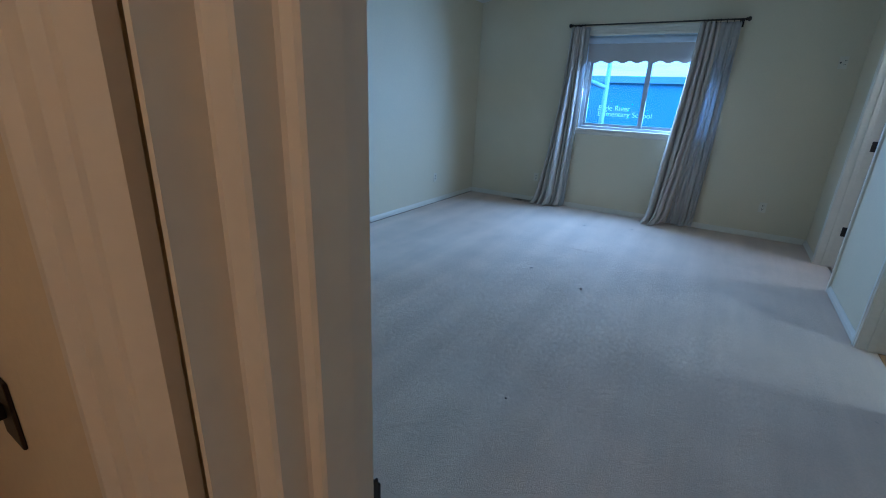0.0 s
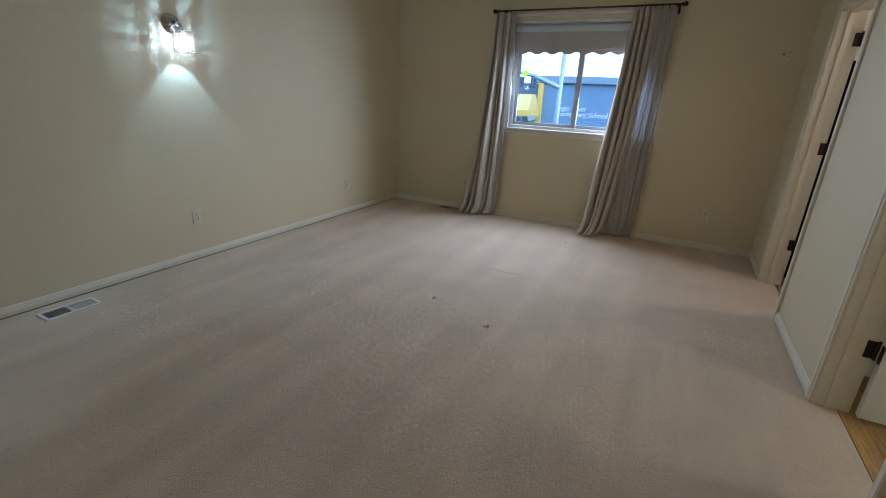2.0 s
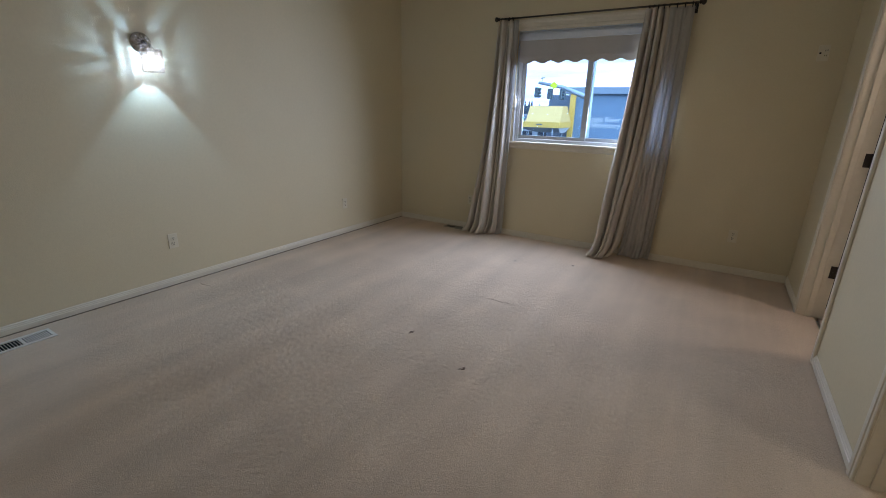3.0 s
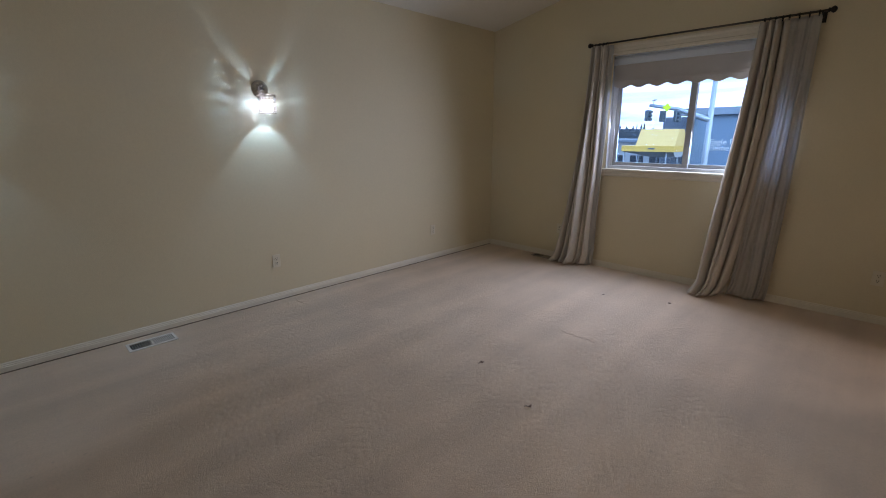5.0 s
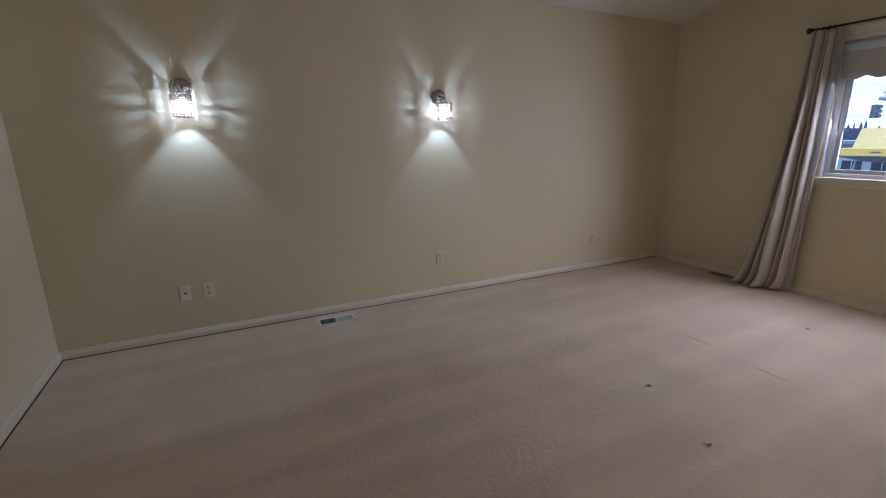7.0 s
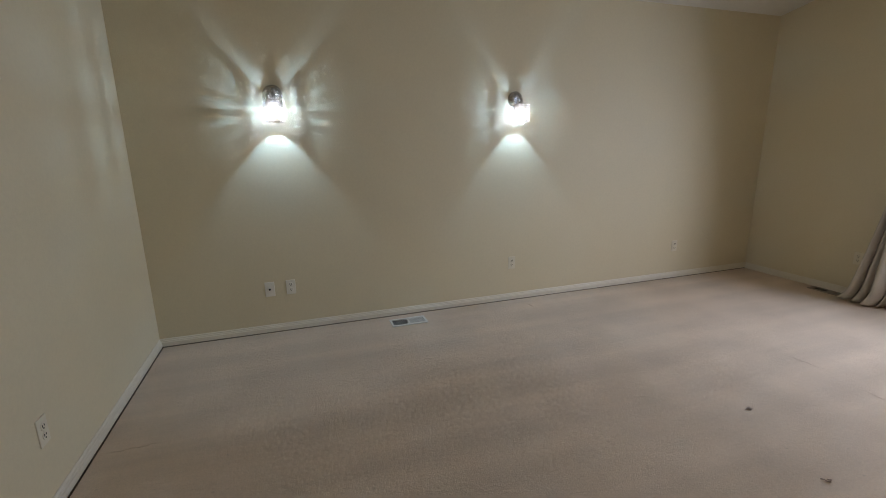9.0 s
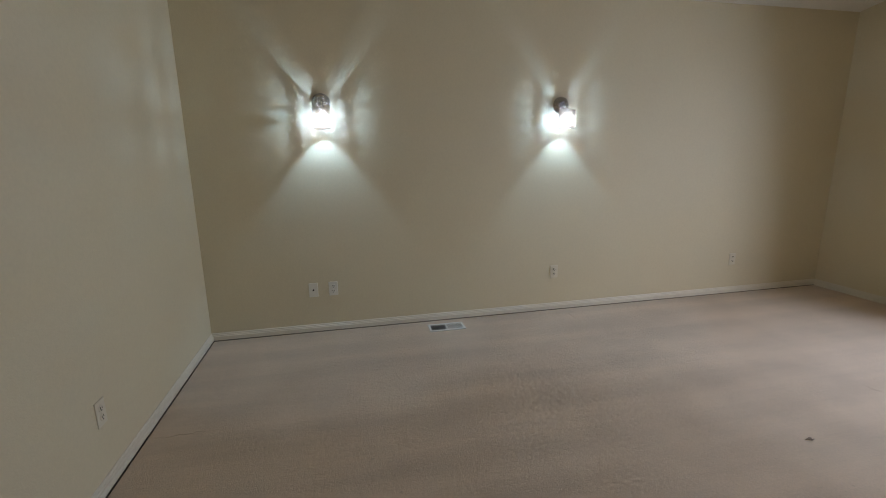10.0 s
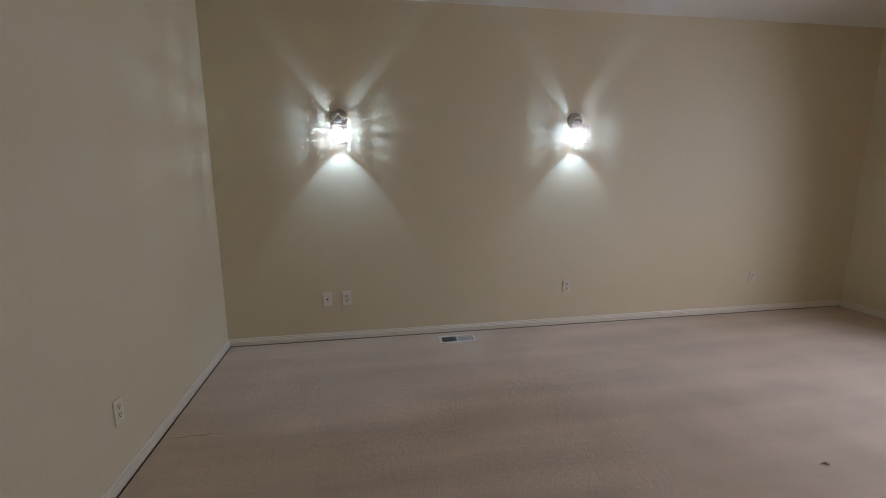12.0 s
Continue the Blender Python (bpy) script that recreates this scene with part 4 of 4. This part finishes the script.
part("roof", frustum((-19.0, -14.95, 0.1, 4.2, 3.93), (-19.15, -15.2, 1.6, 3.2, 5.66)), YROOF, canopy, "pale yellow sloped roof")
bm = bmesh.new()
box(bm, -20.46, -14.95, -0.1, 4.3, 3.30, 3.92, 0.02)
part("fascia", bm, YELLOW, canopy)
bm = bmesh.new()
box(bm, -17.6, -16.9, -0.115, -0.102, 3.55, 3.70)
part("sign_bar", bm, SIGNALM, canopy, "dark unreadable sign bar")
part("soffit", frustum((-18.1, -15.2, 1.2, 3.2, 2.75), (-20.3, -15.0, 0, 4.2, 3.29)), FARW, canopy, "pale soffit")
for x, lx, y in ((-20.3, 0.0, 0.3), (-19.2, -0.4, 2.0), (-15.8, 0.0, 0.3), (-15.8, 0.0, 3.9)):
    bm = bmesh.new()
    tube(bm, [(x + lx, y, 0), (x, y, 3.4)], 0.08, 8)
    part("post", bm, GALV, canopy)

# far low building
low = thing("low_building", "pale low building with a row of small windows", "building", pose(0, 64, GZ))
bm = bmesh.new()
box(bm, -60, -19.6, 0, 14, 0, 4.1)
part("wall", bm, FARW, low)
bm = bmesh.new()
box(bm, -60.4, -19.5, -0.5, 14.5, 4.1, 4.5, 0.04)
part("roof", bm, SCHOOLF, low)
for k in range(12):
    bm = bmesh.new()
    x = -21.5 - 2.6 * k
    box(bm, x - 0.9, x + 0.9, -0.03, 0.05, 1.2, 2.35)
    pane_ob = part("window", bm, FARG, low)
    bm = bmesh.new()
    box(bm, x - 0.03, x + 0.03, -0.05, -0.031, 1.2, 2.35)
    part("mullion", bm, VINYL, pane_ob)

# traffic signal mast
mast = thing("traffic_signal", "galvanised traffic signal mast with three dark signal heads", "traffic light", pose(-6.35, 28, GZ))
bm = bmesh.new()
tube(bm, [(0, 0, 0), (0, 0, 4.0), (0, 0, 9.2)], [0.17, 0.14, 0.10], 14)
part("pole", bm, GALV, mast, smooth=True)
bm = bmesh.new()
tube(bm, [(0, 0, 8.9), (-0.35, -0.3, 9.25), (-1.1, -0.9, 9.4)], 0.05, 8)
box(bm, -1.6, -1.0, -1.05, -0.8, 9.35, 9.48, 0.03)
part("street_light", bm, GALV, mast)
ARM = [(0, 0, 5.75), (-0.7, 0, 6.0), (-1.6, 0, 6.35), (-3.1, 0, 6.62)]
bm = bmesh.new()
tube(bm, ARM, [0.15, 0.13, 0.11, 0.085], 12)
part("mast_arm", bm, GALV, mast, smooth=True)
for x, z, turn in ((-3.15, 6.05, 75), (-2.35, 5.98, 10), (-1.62, 5.95, 60)):
    bm = bmesh.new()
    box(bm, -0.20, 0.20, -0.12, 0.12, -0.34, 0.40, 0.04)
    for k in (-0.22, 0.03, 0.28):
        tube(bm, [(0, -0.12, k), (0, -0.30, k - 0.02)], 0.105, 12)
    bmesh.ops.transform(bm, matrix=pose(x, 0, z, 0, 0, turn) @ Matrix.Scale(0.78, 4), verts=bm.verts)
    head = part("signal_head", bm, SIGNALM, mast)
    bm = bmesh.new()
    tube(bm, [(x, 0, z + 0.38), (x, 0, 6.5 - 0.25 * (x + 3.1))], 0.025, 6)
    part("hanger", bm, GALV, head)
bm = bmesh.new()
box(bm, -0.16, 0.16, -0.015, 0.015, -0.16, 0.16)
bmesh.ops.transform(bm, matrix=pose(-2.12, -0.16, 6.46, 0, 45, 25), verts=bm.verts)
part("crossing_sign", bm, SIGNY, mast, "fluorescent yellow-green diamond crossing sign")
bm = bmesh.new()
tube(bm, [(-2.9, 0, 6.5), (-2.9, 0, 6.95)], 0.02, 6)
tube(bm, [(-3.0, 0, 6.85), (-2.75, 0, 6.9)], 0.03, 6)
part("antenna", bm, GALV, mast)

# wooded ridge far off
rnd = random.Random(4)
bm = bmesh.new()
outl = []
for k in range(160):
    x = -330 + 3.0 * k
    outl.append((x, 7.4 + 2.2 * noise.noise((x * 0.012, 3.1, 0)) + 1.0 * noise.noise((x * 0.09, 1.0, 2.0))))
extrude(bm, [(-330, 0)] + outl + [(147, 0)], Matrix(((1, 0, 0, 0), (0, 0, 1, 230), (0, 1, 0, GZ), (0, 0, 0, 1))), 40)
solid("backdrop", bm, WOODS, "dark wooded ridge on the horizon", "hill", "structure")
bm = bmesh.new()
for k in range(260):
    x = -320 + 1.75 * k + rnd.uniform(-1, 1)
    h = rnd.uniform(1.6, 4.2)
    y = 226 - rnd.uniform(0, 6)
    base = GZ + 6.0 + 2.0 * noise.noise((x * 0.012, 3.1, 0))
    r = rnd.uniform(0.7, 1.4)
    for j in range(4):
        zz = base + h * (0.15 + 0.22 * j)
        lathe(bm, [(r * (1 - 0.22 * j), 0), (0.04, h * 0.32)], pose(x, y, zz, rnd.uniform(-6, 6), rnd.uniform(-6, 6), 0), 6)
solid("far_woods", bm, WOODS, "dark conifers along the far ridge", "trees", "stuff")

# ---------------------------------------------------------------- plank floors of the adjoining room and hall
def planks(name, label, x0, x1, y0, y1, w=0.085):
    ob = thing(name, label, "floor", kind="structure")
    meshes = []
    for ln in (0.55, 0.8, 1.05):
        bm = bmesh.new()
        box(bm, -w / 2 + 0.0006, w / 2 - 0.0006, 0, ln - 0.0012, -0.015, -0.001, 0.0012)
        meshes.append((ln, mesh_of("plank", bm, OAK)))
    rnd = random.Random(9)
    x = x0 + w / 2
    while x < x1:
        y = y0
        cut = rnd.uniform(0.4, 1.0)
        while y < y1 - 0.01:
            ln, me = rnd.choice(meshes)
            use = min(ln * cut, y1 - y)
            p = new("plank", me)
            p.parent = ob
            p.location, p.scale = (x, y, 0), (1, use / ln, 1)
            y += use
            cut = 1.0
        x += w
    return ob


planks("floor_wood", "orange-toned oak strip floor of the adjoining room", XR + 0.104, 4.06, 1.66, 3.97)
bm = bmesh.new()
box(bm, XR + T, 4.1, 1.65, 3.98, -0.028, -0.017)
solid("underlay", bm, SLOT, "dark underlay below the planks", "floor", "structure")
planks("hall_floor", "orange-toned oak strip floor of the hall", -1.39, 2.15, -1.89, YS - 0.121)
bm = bmesh.new()
box(bm, -1.4, 2.2, -1.9, YS - 0.121, -0.028, -0.017)
solid("hall_underlay", bm, SLOT, "dark underlay below the planks", "floor", "structure")
